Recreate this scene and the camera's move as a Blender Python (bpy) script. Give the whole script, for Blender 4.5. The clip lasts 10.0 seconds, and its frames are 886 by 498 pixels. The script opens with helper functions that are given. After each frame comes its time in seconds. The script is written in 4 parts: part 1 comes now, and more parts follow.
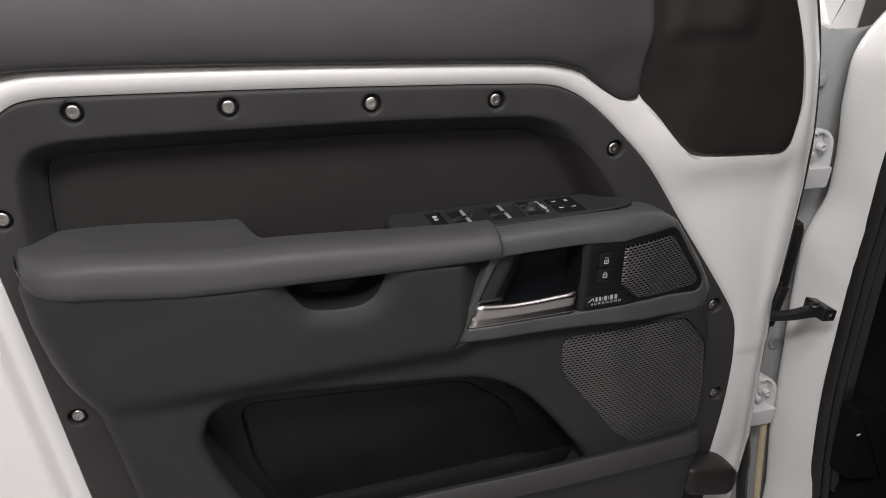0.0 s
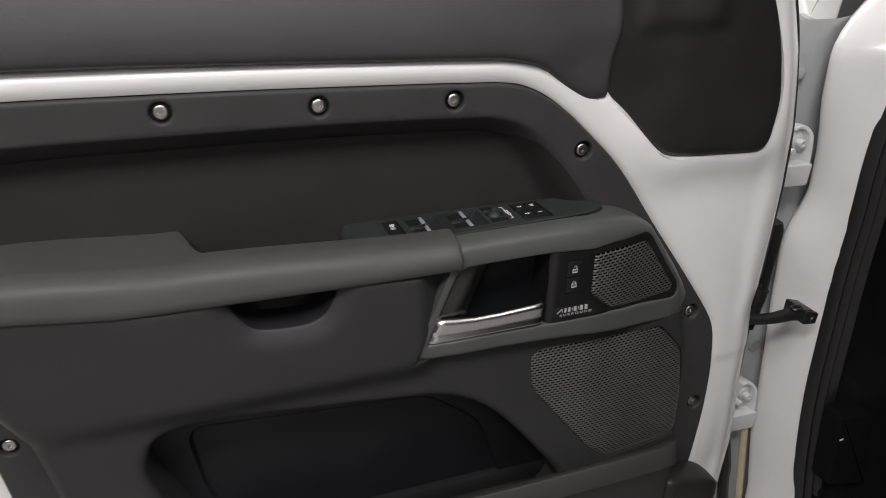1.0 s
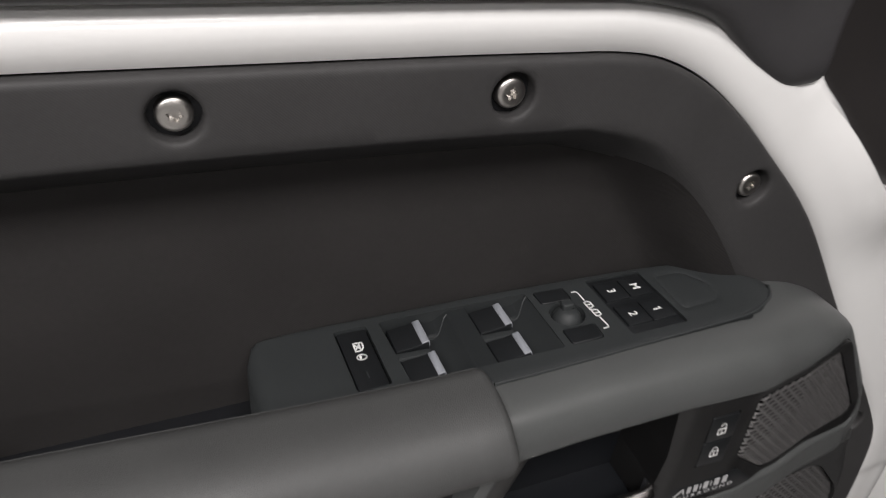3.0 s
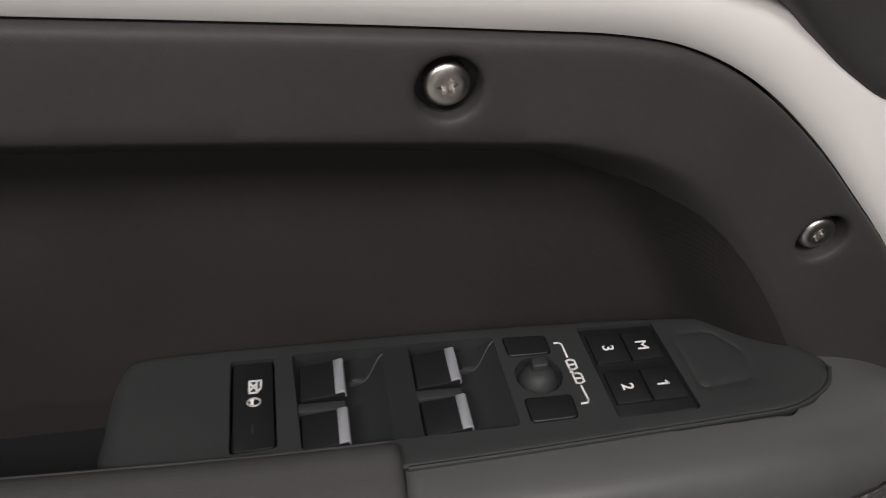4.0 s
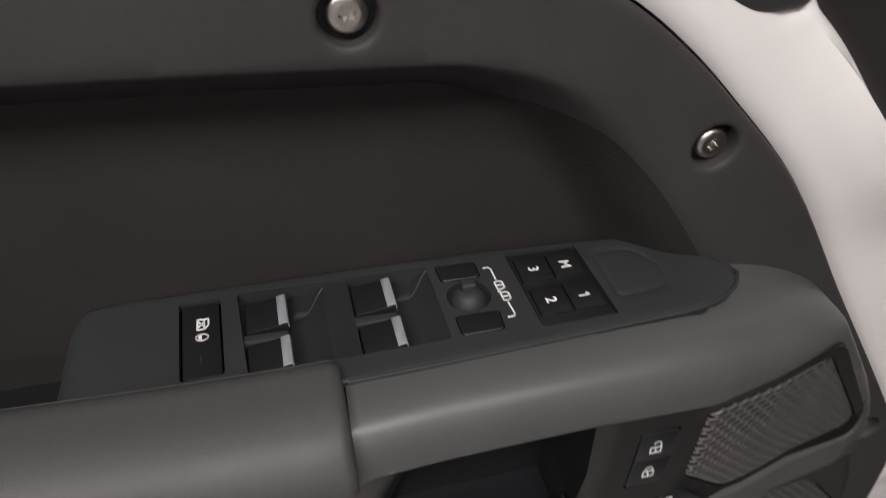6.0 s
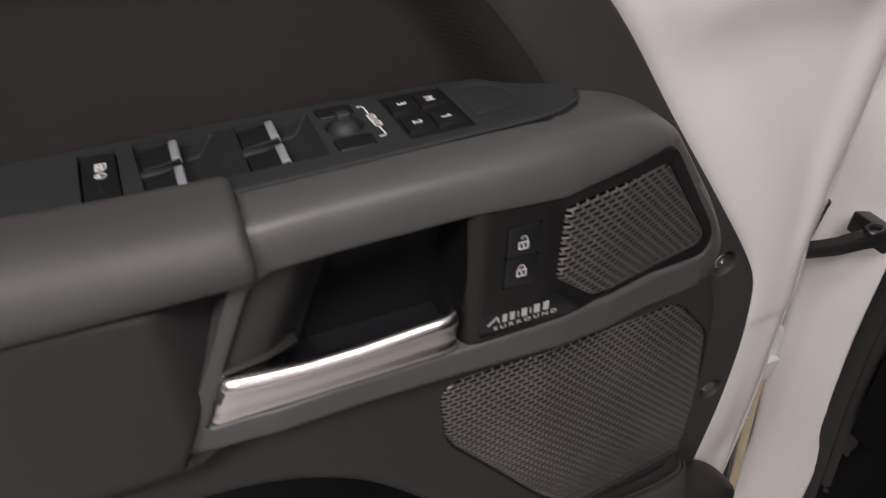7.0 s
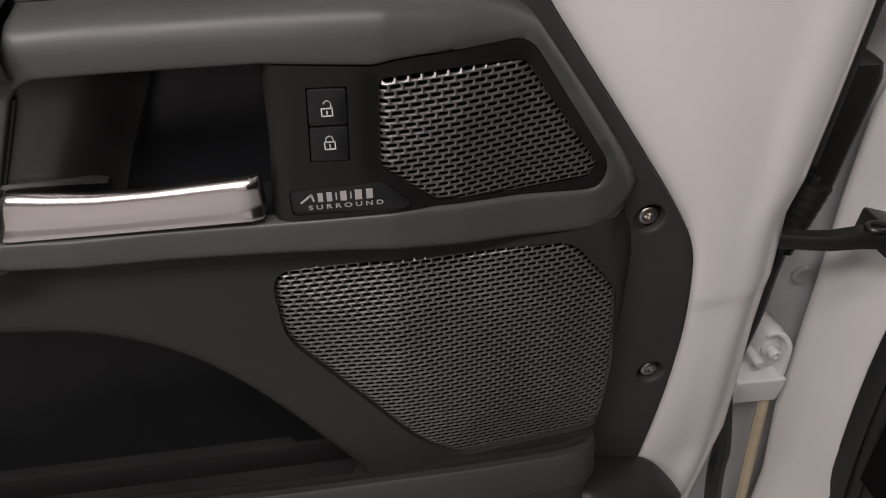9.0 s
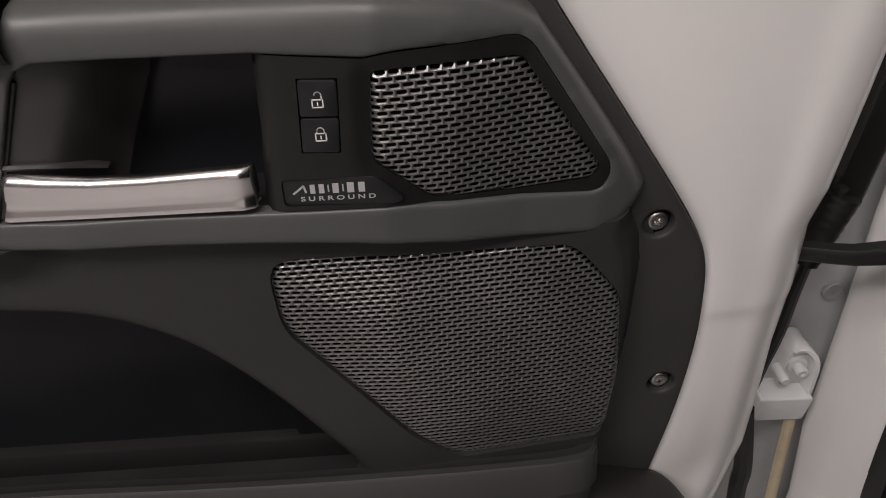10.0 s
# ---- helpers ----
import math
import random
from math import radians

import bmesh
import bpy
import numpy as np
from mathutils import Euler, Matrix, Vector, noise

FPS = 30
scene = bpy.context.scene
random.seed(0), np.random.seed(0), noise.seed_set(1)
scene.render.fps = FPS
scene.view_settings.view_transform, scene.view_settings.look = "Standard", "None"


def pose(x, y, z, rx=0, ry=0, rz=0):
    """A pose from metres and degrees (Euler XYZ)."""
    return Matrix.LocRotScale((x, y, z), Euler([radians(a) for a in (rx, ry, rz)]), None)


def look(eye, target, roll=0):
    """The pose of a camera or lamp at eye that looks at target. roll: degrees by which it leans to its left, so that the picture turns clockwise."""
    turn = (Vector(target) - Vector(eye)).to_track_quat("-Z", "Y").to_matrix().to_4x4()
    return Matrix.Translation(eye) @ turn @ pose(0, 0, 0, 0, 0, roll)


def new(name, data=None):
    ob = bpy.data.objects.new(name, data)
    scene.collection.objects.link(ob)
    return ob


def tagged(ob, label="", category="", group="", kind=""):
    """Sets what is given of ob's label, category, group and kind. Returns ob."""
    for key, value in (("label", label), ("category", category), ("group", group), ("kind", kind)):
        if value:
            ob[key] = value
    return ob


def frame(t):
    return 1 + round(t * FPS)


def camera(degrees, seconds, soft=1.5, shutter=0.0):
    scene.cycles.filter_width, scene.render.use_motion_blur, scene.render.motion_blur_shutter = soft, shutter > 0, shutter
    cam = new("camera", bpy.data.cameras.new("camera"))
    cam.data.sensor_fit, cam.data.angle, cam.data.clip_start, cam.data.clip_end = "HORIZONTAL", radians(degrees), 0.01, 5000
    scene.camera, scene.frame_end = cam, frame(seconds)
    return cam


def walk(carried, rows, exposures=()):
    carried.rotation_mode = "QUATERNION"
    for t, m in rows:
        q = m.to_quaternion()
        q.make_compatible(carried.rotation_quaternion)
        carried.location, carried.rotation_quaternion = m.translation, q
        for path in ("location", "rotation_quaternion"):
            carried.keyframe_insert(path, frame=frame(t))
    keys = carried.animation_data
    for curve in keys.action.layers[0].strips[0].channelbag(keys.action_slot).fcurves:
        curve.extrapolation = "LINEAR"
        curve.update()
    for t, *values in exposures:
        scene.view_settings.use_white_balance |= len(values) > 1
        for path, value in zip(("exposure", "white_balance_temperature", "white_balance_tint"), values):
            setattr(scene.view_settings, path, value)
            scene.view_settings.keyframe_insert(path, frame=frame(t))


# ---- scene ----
cam = camera(61.4, 10.0, soft=1.0, shutter=0.4)
PATH = [
    (0, (0.006, -0.034, 1.407), (0.518, 1.717, 0.587), -1.0),
    (0.5, (0.018, -0.021, 1.406), (0.538, 1.725, 0.579), -1.1),
    (1, (0.054, 0.015, 1.404), (0.598, 1.744, 0.56), -1.3),
    (1.5, (0.082, 0.072, 1.396), (0.669, 1.772, 0.521), -1.1),
    (2, (0.115, 0.225, 1.382), (0.756, 1.865, 0.433), -0.4),
    (2.5, (0.135, 0.378, 1.361), (0.807, 1.96, 0.339), 0.9),
    (2.7, (0.142, 0.426, 1.352), (0.802, 1.987, 0.29), 1.4),
    (3.8, (0.245, 0.553, 1.322), (0.634, 2.068, 0.076), 3.3),
    (4, (0.264, 0.561, 1.317), (0.593, 2.079, 0.057), 3.2),
    (4.5, (0.301, 0.571, 1.312), (0.509, 2.09, 0.027), 3.1),
    (5, (0.319, 0.572, 1.31), (0.453, 2.092, 0.016), 2.3),
    (5.2, (0.317, 0.565, 1.311), (0.464, 2.095, 0.031), 1.8),
    (6.3, (0.259, 0.495, 1.307), (0.752, 1.968, 0.047), 0.1),
    (6.5, (0.251, 0.474, 1.297), (0.797, 1.932, 0.041), -0.4),
    (7, (0.271, 0.424, 1.261), (0.857, 1.886, 0.029), -1.3),
    (7.5, (0.314, 0.385, 1.232), (0.857, 1.872, 0.01), -1.3),
    (8, (0.368, 0.367, 1.206), (0.814, 1.892, -0.007), -1.1),
    (8.5, (0.403, 0.357, 1.193), (0.753, 1.918, -0.007), -0.8),
    (9, (0.437, 0.35, 1.184), (0.665, 1.943, -0.004), -0.6),
    (9.5, (0.456, 0.349, 1.178), (0.596, 1.957, -0.003), -0.5),
    (10, (0.47, 0.347, 1.178), (0.565, 1.961, 0.0), -1.2),
]
walk(cam, [(t, look(eye, target, roll)) for t, eye, target, roll in PATH],
     exposures=[(0, -0.04, 6500, 10), (1.0, -0.10, 6500, 10), (1.5, 0.0, 6500, 10), (2.5, 0.26, 6450, 9), (3.8, -0.10, 6700, 10), (4.4, 0.0, 6800, 12), (5.2, 0.0, 6850, 12), (6.3, 0.06, 6700, 13), (7.5, -0.05, 6850, 15), (9, -0.25, 6850, 15), (10, -0.25, 6850, 15)])

from mathutils.geometry import delaunay_2d_cdt

# ---- light ----
world = bpy.data.worlds.new("world")
scene.world = world
world.use_nodes = True
world.node_tree.nodes["Background"].inputs[0].default_value = (0.75, 0.8, 0.9, 1)
world.node_tree.nodes["Background"].inputs[1].default_value = 0.05
scene.view_settings.exposure = 0.0
LAMP_POWER = 55.0
LAMP_TINT = (1.0, 0.955, 0.955)


# ---- small tools ----
def smooth(pts, n=6, closed=True):
    """A Catmull-Rom line through plane points, n pieces a span."""
    out, m = [], len(pts)
    spans = m if closed else m - 1
    for i in range(spans):
        if closed:
            a, b, c, d = (Vector(pts[(i + k) % m]) for k in (-1, 0, 1, 2))
        else:
            a, b, c, d = (Vector(pts[min(max(i + k, 0), m - 1)]) for k in (-1, 0, 1, 2))
        for j in range(n):
            t = j / n
            out.append(0.5 * (2 * b + (c - a) * t + (2 * a - 5 * b + 4 * c - d) * t * t + (3 * b - a - 3 * c + d) * t ** 3))
    if not closed:
        out.append(Vector(pts[-1]))
    return [tuple(p) for p in out]


def rounded(pts, r, n=4):
    """A polygon with its corners rounded by about r."""
    out, m = [], len(pts)
    for i in range(m):
        a, b, c = Vector(pts[i - 1]), Vector(pts[i]), Vector(pts[(i + 1) % m])
        p = b + (a - b).normalized() * min(r, (a - b).length * 0.48)
        q = b + (c - b).normalized() * min(r, (c - b).length * 0.48)
        for j in range(n + 1):
            t = j / n
            out.append(tuple((1 - t) ** 2 * p + 2 * t * (1 - t) * b + t * t * q))
    return out


def dense(loop, step, closed=True):
    out, m = [], len(loop)
    for i in range(m if closed else m - 1):
        a, b = Vector(loop[i]), Vector(loop[(i + 1) % m])
        k = max(1, int(math.ceil((b - a).length / step)))
        out += [tuple(a.lerp(b, j / k)) for j in range(k)]
    if not closed:
        out.append(tuple(loop[-1]))
    return out


def inside(pts, loop):
    p = np.asarray(pts, float)
    a = np.asarray(loop, float)
    b = np.roll(a, -1, 0)
    r = np.zeros(len(p), bool)
    for (ax, ay), (bx, by) in zip(a, b):
        if ay != by:
            hit = ((ay > p[:, 1]) != (by > p[:, 1])) & (p[:, 0] < (bx - ax) * (p[:, 1] - ay) / (by - ay) + ax)
            r ^= hit
    return r


def dist(p, line, closed=True):
    """The distance of a point, or of many, from a line."""
    a = np.asarray(line, float)
    b = np.roll(a, -1, 0) if closed else a[1:]
    a = a if closed else a[:-1]
    q = np.atleast_2d(np.asarray(p, float))
    best = np.full(len(q), 1e9)
    for i in range(len(a)):
        d = b[i] - a[i]
        t = np.clip(((q - a[i]) @ d) / max(d @ d, 1e-12), 0, 1)
        best = np.minimum(best, np.hypot(*(q - a[i] - t[:, None] * d).T))
    return best


def ss(a, b, x):
    t = np.clip((np.asarray(x, float) - a) / (b - a), 0, 1)
    return t * t * (3 - 2 * t)


def fall(d, r, depth):
    """A rounded edge: 0 from r inwards, depth at the edge."""
    t = np.clip(1 - np.asarray(d, float) / r, 0, 1)
    return depth * (1 - np.sqrt(np.clip(1 - t * t, 0, 1)))


def beside(line, closed, ds, step):
    """Points at the distances ds on both sides of a line."""
    pts = dense(line, step, closed)
    m, out = len(pts), []
    for k in range(m):
        a = Vector(pts[k - 1] if closed or k else pts[0])
        b = Vector(pts[(k + 1) % m] if closed or k < m - 1 else pts[-1])
        t = b - a
        n = Vector((-t.y, t.x)).normalized()
        for d in ds:
            for side in (1, -1):
                q = Vector(pts[k]) + n * d * side
                out.append((q.x, q.y))
    out = np.asarray(out)
    near = dist(out, line, closed)
    want = np.tile(np.repeat(np.asarray(ds), 2), m)
    return out[near > want * 0.97]


def rounding(r, n=6):
    return [r * (1 - math.cos(math.pi / 2 * k / n)) for k in range(1, n + 1)]


def sheet(outer, depth, step=0.006, holes=(), back=0.01, hole_back=None, axes="xz", extra=(), bands=(), bm=None):
    """A surface over a plane loop with holes; depth(points) gives the third coordinate; edges are turned back."""
    bm = bm or bmesh.new()
    loops = [dense(outer, step)] + [dense(h, step) for h in holes]
    o = np.asarray(loops[0])
    lo, hi = o.min(0), o.max(0)
    gx, gy = np.meshgrid(np.arange(lo[0] + step / 2, hi[0], step), np.arange(lo[1] + step / 2, hi[1], step))
    gx[::2] += step * 0.5
    g = np.stack([gx.ravel(), gy.ravel()], 1)
    for line, closed, ds in bands:
        g = g[dist(g, line, closed) > max(ds) + step * 0.3]
    for line, closed, ds in bands:
        q = beside(line, closed, ds, step)
        for other, oc, od in bands:
            if other is not line:
                q = q[dist(q, other, oc) > max(od) * 0.9]
        g = np.concatenate([g, q])
    if len(extra):
        g = np.concatenate([g, np.asarray(extra, float)])
    keep = inside(g, loops[0])
    for h in loops[1:]:
        keep &= ~inside(g, h)
    g = g[keep]
    least = min([min(b[2]) for b in bands] + [step * 0.35]) * 0.9
    for l in loops:
        g = g[dist(g, l) > least] if len(g) else g
    verts, edges = [], []
    for l in loops:
        s = len(verts)
        verts += [Vector(p) for p in l]
        edges += [(s + i, s + (i + 1) % len(l)) for i in range(len(l))]
    n_loop = len(verts)
    verts += [Vector(p) for p in g]
    from_cdt = delaunay_2d_cdt(verts, edges, [], 0, 1e-7)
    pts, faces, origin = np.array([tuple(v) for v in from_cdt[0]]), from_cdt[2], from_cdt[3]
    mid = np.array([pts[list(f)].mean(0) for f in faces])
    ok = inside(mid, loops[0])
    for h in loops[1:]:
        ok &= ~inside(mid, h)
    y = np.asarray(depth(pts), float) * np.ones(len(pts))

    def at(u, v, w):
        return (u, w, v) if axes == "xz" else (u, v, w)

    bv = [bm.verts.new(at(p[0], p[1], w)) for p, w in zip(pts, y)]
    for f, k in zip(faces, ok):
        if k:
            bm.faces.new([bv[i] for i in f])
    where = {}
    for i, src in enumerate(origin):
        for k in src:
            if k < n_loop:
                where[k] = i
    s = 0
    for n, l in enumerate(loops):
        off = back if n == 0 else (hole_back[n - 1] if hole_back else back)
        if off:
            ring = [bv[where[s + i]] for i in range(len(l))]
            amount = off if callable(off) else (lambda u, v, k=off: k)
            low = [bm.verts.new(v.co + (Vector((0, amount(*q), 0)) if axes == "xz" else Vector((0, 0, -amount(*q))))) for v, q in zip(ring, l)]
            for i in range(len(l)):
                j = (i + 1) % len(l)
                if ring[i] is not ring[j]:
                    bm.faces.new((ring[i], ring[j], low[j], low[i]))
        s += len(l)
    for v in [v for v in bm.verts if not v.link_faces]:
        bm.verts.remove(v)
    return bm


def loft(rows, closed=False, caps=False, bm=None):
    """A surface through rows of points of equal length."""
    bm = bm or bmesh.new()
    g = [[bm.verts.new(p) for p in r] for r in rows]
    n = len(rows[0])
    for a, b in zip(g, g[1:]):
        for i in range(n if closed else n - 1):
            j = (i + 1) % n
            bm.faces.new((a[i], a[j], b[j], b[i]))
    if caps:
        bm.faces.new(g[0])
        bm.faces.new(g[-1])
    return bm


def block(loop, bottom, top, r=0.0006, n=2, axes="xy", bm=None):
    """A slab over a plane loop with a rounded upper edge, upright (xy) or facing the cabin (xz)."""
    bm = bm or bmesh.new()
    c = Vector((sum(p[0] for p in loop) / len(loop), sum(p[1] for p in loop) / len(loop)))
    sign = 1 if top > bottom else -1
    size = max((Vector(p) - c).length for p in loop)
    rings = [(0.0, bottom)]
    for k in range(n + 1):
        a = k / n * math.pi / 2
        rings.append((r * (1 - math.cos(a)), top - sign * r * (1 - math.sin(a))))
    m = len(loop)
    rows = []
    for ins, w in rings:
        row = []
        for i in range(m):
            p = Vector(loop[i])
            t = Vector(loop[(i + 1) % m]) - Vector(loop[i - 1])
            nn = Vector((-t.y, t.x)).normalized()
            if nn.dot(c - p) < 0:
                nn = -nn
            q = p + nn * ins
            row.append((q.x, q.y, w) if axes == "xy" else (q.x, w, q.y))
        rows.append(row)
    return loft(rows, closed=True, caps=True, bm=bm)


def box(bm, x0, x1, y0, y1, z0, z1):
    v = [bm.verts.new((x, y, z)) for z in (z0, z1) for x, y in ((x0, y0), (x1, y0), (x1, y1), (x0, y1))]
    for f in ((0, 3, 2, 1), (4, 5, 6, 7), (0, 1, 5, 4), (1, 2, 6, 5), (2, 3, 7, 6), (3, 0, 4, 7)):
        bm.faces.new([v[i] for i in f])
    return bm


def tube(path, r, n=10, bm=None, flat=1.0):
    """A round bar along a line; r is one radius or one for each point."""
    bm = bm or bmesh.new()
    pts = [Vector(p) for p in path]
    rows, side = [], None
    for i, p in enumerate(pts):
        d = (pts[min(i + 1, len(pts) - 1)] - pts[max(i - 1, 0)]).normalized()
        side = d.orthogonal().normalized() if side is None else (side - d * side.dot(d)).normalized()
        up = d.cross(side)
        k = r[i] if isinstance(r, (list, tuple)) else r
        rows.append([p + side * math.cos(2 * math.pi * j / n) * k + up * math.sin(2 * math.pi * j / n) * k * flat for j in range(n)])
    return loft(rows, closed=True, caps=True, bm=bm)


def part(name, bm, material, parent=None, label="", sharp=38):
    bmesh.ops.recalc_face_normals(bm, faces=bm.faces[:])
    for f in bm.faces:
        f.smooth = True
    for e in bm.edges:
        if len(e.link_faces) == 2 and e.calc_face_angle(0) > radians(sharp):
            e.smooth = False
    me = bpy.data.meshes.new(name)
    bm.to_mesh(me)
    bm.free()
    for m in material if isinstance(material, (list, tuple)) else (material,):
        me.materials.append(m)
    ob = new(name, me)
    if parent is not None:
        ob.parent = parent
    if label:
        tagged(ob, label)
    return ob


def thing(name, label, category, group="", kind=""):
    return tagged(new(name), label, category, group, kind)


# ---- materials ----
def material(name, colour, rough=0.5, metal=0.0, spec=0.5, grain=0.0, size=0.001, tone=0.08, coat=0.0, smear=0.12, kind="noise"):
    m = bpy.data.materials.new(name)
    m.use_nodes = True
    nt = m.node_tree
    n, l = nt.nodes, nt.links
    bsdf = n["Principled BSDF"]
    bsdf.inputs["Metallic"].default_value = metal
    bsdf.inputs["Specular IOR Level"].default_value = spec
    bsdf.inputs["Coat Weight"].default_value = coat
    bsdf.inputs["Coat Roughness"].default_value = 0.09
    co = n.new("ShaderNodeTexCoord")
    big = n.new("ShaderNodeTexNoise")
    big.inputs["Scale"].default_value = 14
    big.inputs["Detail"].default_value = 5
    l.new(co.outputs["Object"], big.inputs["Vector"])
    fine = n.new("ShaderNodeTexNoise")
    fine.inputs["Scale"].default_value = 1 / (size * 3)
    fine.inputs["Detail"].default_value = 2
    l.new(co.outputs["Object"], fine.inputs["Vector"])
    mix = n.new("ShaderNodeMath")
    mix.operation = "MULTIPLY_ADD"
    l.new(fine.outputs["Fac"], mix.inputs[0])
    mix.inputs[1].default_value = 0.5
    l.new(big.outputs["Fac"], mix.inputs[2])
    ramp = n.new("ShaderNodeMapRange")
    ramp.inputs["From Min"].default_value = 0.45
    ramp.inputs["From Max"].default_value = 1.05
    ramp.inputs["To Min"].default_value = 1 - tone
    ramp.inputs["To Max"].default_value = 1 + tone
    l.new(mix.outputs[0], ramp.inputs["Value"])
    tint = n.new("ShaderNodeVectorMath")
    tint.operation = "SCALE"
    tint.inputs[0].default_value = colour
    l.new(ramp.outputs[0], tint.inputs["Scale"])
    l.new(tint.outputs[0], bsdf.inputs["Base Color"])
    rr = n.new("ShaderNodeMapRange")
    rr.inputs["From Min"].default_value = 0.3
    rr.inputs["From Max"].default_value = 0.7
    rr.inputs["To Min"].default_value = max(0.02, rough * (1 - smear))
    rr.inputs["To Max"].default_value = min(1, rough * (1 + smear))
    l.new(big.outputs["Fac"], rr.inputs["Value"])
    l.new(rr.outputs[0], bsdf.inputs["Roughness"])
    if grain:
        if kind == "cells":
            tex = n.new("ShaderNodeTexVoronoi")
            tex.feature = "DISTANCE_TO_EDGE"
            tex.inputs["Scale"].default_value = 1 / size
            out = tex.outputs["Distance"]
        elif kind == "twill":
            tex = n.new("ShaderNodeTexWave")
            tex.bands_direction = "DIAGONAL"
            tex.inputs["Scale"].default_value = 0.628 / (size * 1.4)
            tex.inputs["Distortion"].default_value = 2.5
            tex.inputs["Detail"].default_value = 2
            tex.inputs["Detail Scale"].default_value = 1.5
            out = tex.outputs["Fac"]
        else:
            tex = n.new("ShaderNodeTexNoise")
            tex.inputs["Scale"].default_value = 1 / size
            tex.inputs["Detail"].default_value = 3
            out = tex.outputs["Fac"]
        l.new(co.outputs["Object"], tex.inputs["Vector"])
        bump = n.new("ShaderNodeBump")
        bump.inputs["Strength"].default_value = grain
        bump.inputs["Distance"].default_value = size * 0.35
        l.new(out, bump.inputs["Height"])
        l.new(bump.outputs[0], bsdf.inputs["Normal"])
    return m


PAINT = material("white_paint", (0.78, 0.775, 0.76), 0.24, coat=0.5, tone=0.015, size=0.004)
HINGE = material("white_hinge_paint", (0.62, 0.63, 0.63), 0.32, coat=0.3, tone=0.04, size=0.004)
# White paint with the hinge channel's shade mixed into the colour.
PAINT_SHADED = material("white_paint_shaded", (0.44, 0.455, 0.46), 0.4, coat=0.15, tone=0.05, size=0.004)
CARD = material("black_grained_plastic", (0.0375, 0.0365, 0.0365), 0.58, spec=0.30, grain=0.10, size=0.0010, tone=0.12, kind="twill")
WEAVE = material("dark_woven_liner", (0.0235, 0.0220, 0.0215), 0.72, spec=0.22, grain=0.18, size=0.0010, tone=0.12, kind="twill")
# Cup plastic in two tones: the first carries shade, the second light.
CUPLINE = material("cup_plastic_shaded", (0.0062, 0.0070, 0.0086), 0.40, spec=0.4, tone=0.1)
CHEEK = material("cup_plastic_lit", (0.044, 0.0435, 0.0425), 0.40, spec=0.45, grain=0.15, size=0.0007, tone=0.06)
SAILTRIM = material("black_corner_trim", (0.0180, 0.0160, 0.0155), 0.5, grain=0.3, size=0.0011, tone=0.1, kind="cells")
SOFT = material("black_soft_trim", (0.0264, 0.0264, 0.0264), 0.55, spec=0.35, grain=0.35, size=0.0012, tone=0.1, kind="cells")
LEATHER = material("dark_grey_leather", (0.0560, 0.0568, 0.0560), 0.58, grain=0.3, size=0.0011, tone=0.08, kind="cells")
WAIST = material("waist_soft_trim", (0.0405, 0.0390, 0.0405), 0.5, grain=0.3, size=0.0011, tone=0.08, kind="cells")
SATIN = material("satin_grey_plastic", (0.074, 0.077, 0.076), 0.38, spec=0.38, grain=0.12, size=0.0006, tone=0.05)
POD = material("switch_panel_plastic", (0.0218, 0.0245, 0.0252), 0.58, grain=0.2, size=0.0006, tone=0.06)
WELL = material("switch_well_plastic", (0.0150, 0.0170, 0.0178), 0.55, spec=0.4, grain=0.15, size=0.0006, tone=0.06)
PANEL = material("dark_satin_plastic", (0.0092, 0.0090, 0.0090), 0.40, grain=0.2, size=0.0007, tone=0.05)
GLOSS = material("black_button_plastic", (0.0098, 0.0108, 0.0118), 0.38, grain=0.1, size=0.0005, tone=0.1)
DARK = material("black_liner_plastic", (0.008, 0.0085, 0.010), 0.5, spec=0.35, grain=0.2, size=0.001, tone=0.12)
BINFLOOR = material("black_bin_floor", (0.006, 0.006, 0.006), 0.75, spec=0.2, tone=0.15, grain=0.2)
LEDGE = material("bin_ledge_plastic", (0.034, 0.034, 0.033), 0.6, spec=0.4, grain=0.25, size=0.0007, tone=0.06)
FELT = material("black_felt", (0.005, 0.005, 0.005), 0.95, spec=0.1, tone=0.2)
RUBBER = material("black_rubber", (0.013, 0.0128, 0.0125), 0.42, grain=0.15, size=0.0015, tone=0.15)
GRILLE = material("dark_grille_metal", (0.29, 0.282, 0.279), 0.34, metal=0.85, tone=0.1)
CHROME = material("satin_chrome", (0.86, 0.825, 0.815), 0.22, metal=1.0, tone=0.02, smear=0.04)
STEEL = material("zinc_screw_steel", (0.52, 0.50, 0.475), 0.34, metal=1.0, tone=0.12, size=0.0008, grain=0.15)
STRAP = material("black_coated_steel", (0.016, 0.016, 0.016), 0.35, tone=0.2, grain=0.1, size=0.001)
LETTER = material("silver_lettering", (0.42, 0.42, 0.42), 0.4, tone=0.03)
PRINT = material("white_print", (0.8, 0.8, 0.79), 0.5, tone=0.02)
SILVER = material("silver_switch_bar", (0.22, 0.23, 0.25), 0.5, tone=0.05)
CREAM = material("cream_seam_sealer", (0.52, 0.44, 0.30), 0.55, tone=0.12, size=0.004, grain=0.2)
PLUG = material("grey_rubber_plug", (0.35, 0.36, 0.37), 0.6, tone=0.1, size=0.002)
WALL = material("room_wall_paint", (0.27, 0.265, 0.26), 0.7, tone=0.06, size=0.02)
FLOOR = material("grey_floor_tile", (0.30, 0.297, 0.293), 0.4, tone=0.12, size=0.05)
CEIL = material("ceiling_paint", (0.7, 0.7, 0.69), 0.8, tone=0.05, size=0.03)
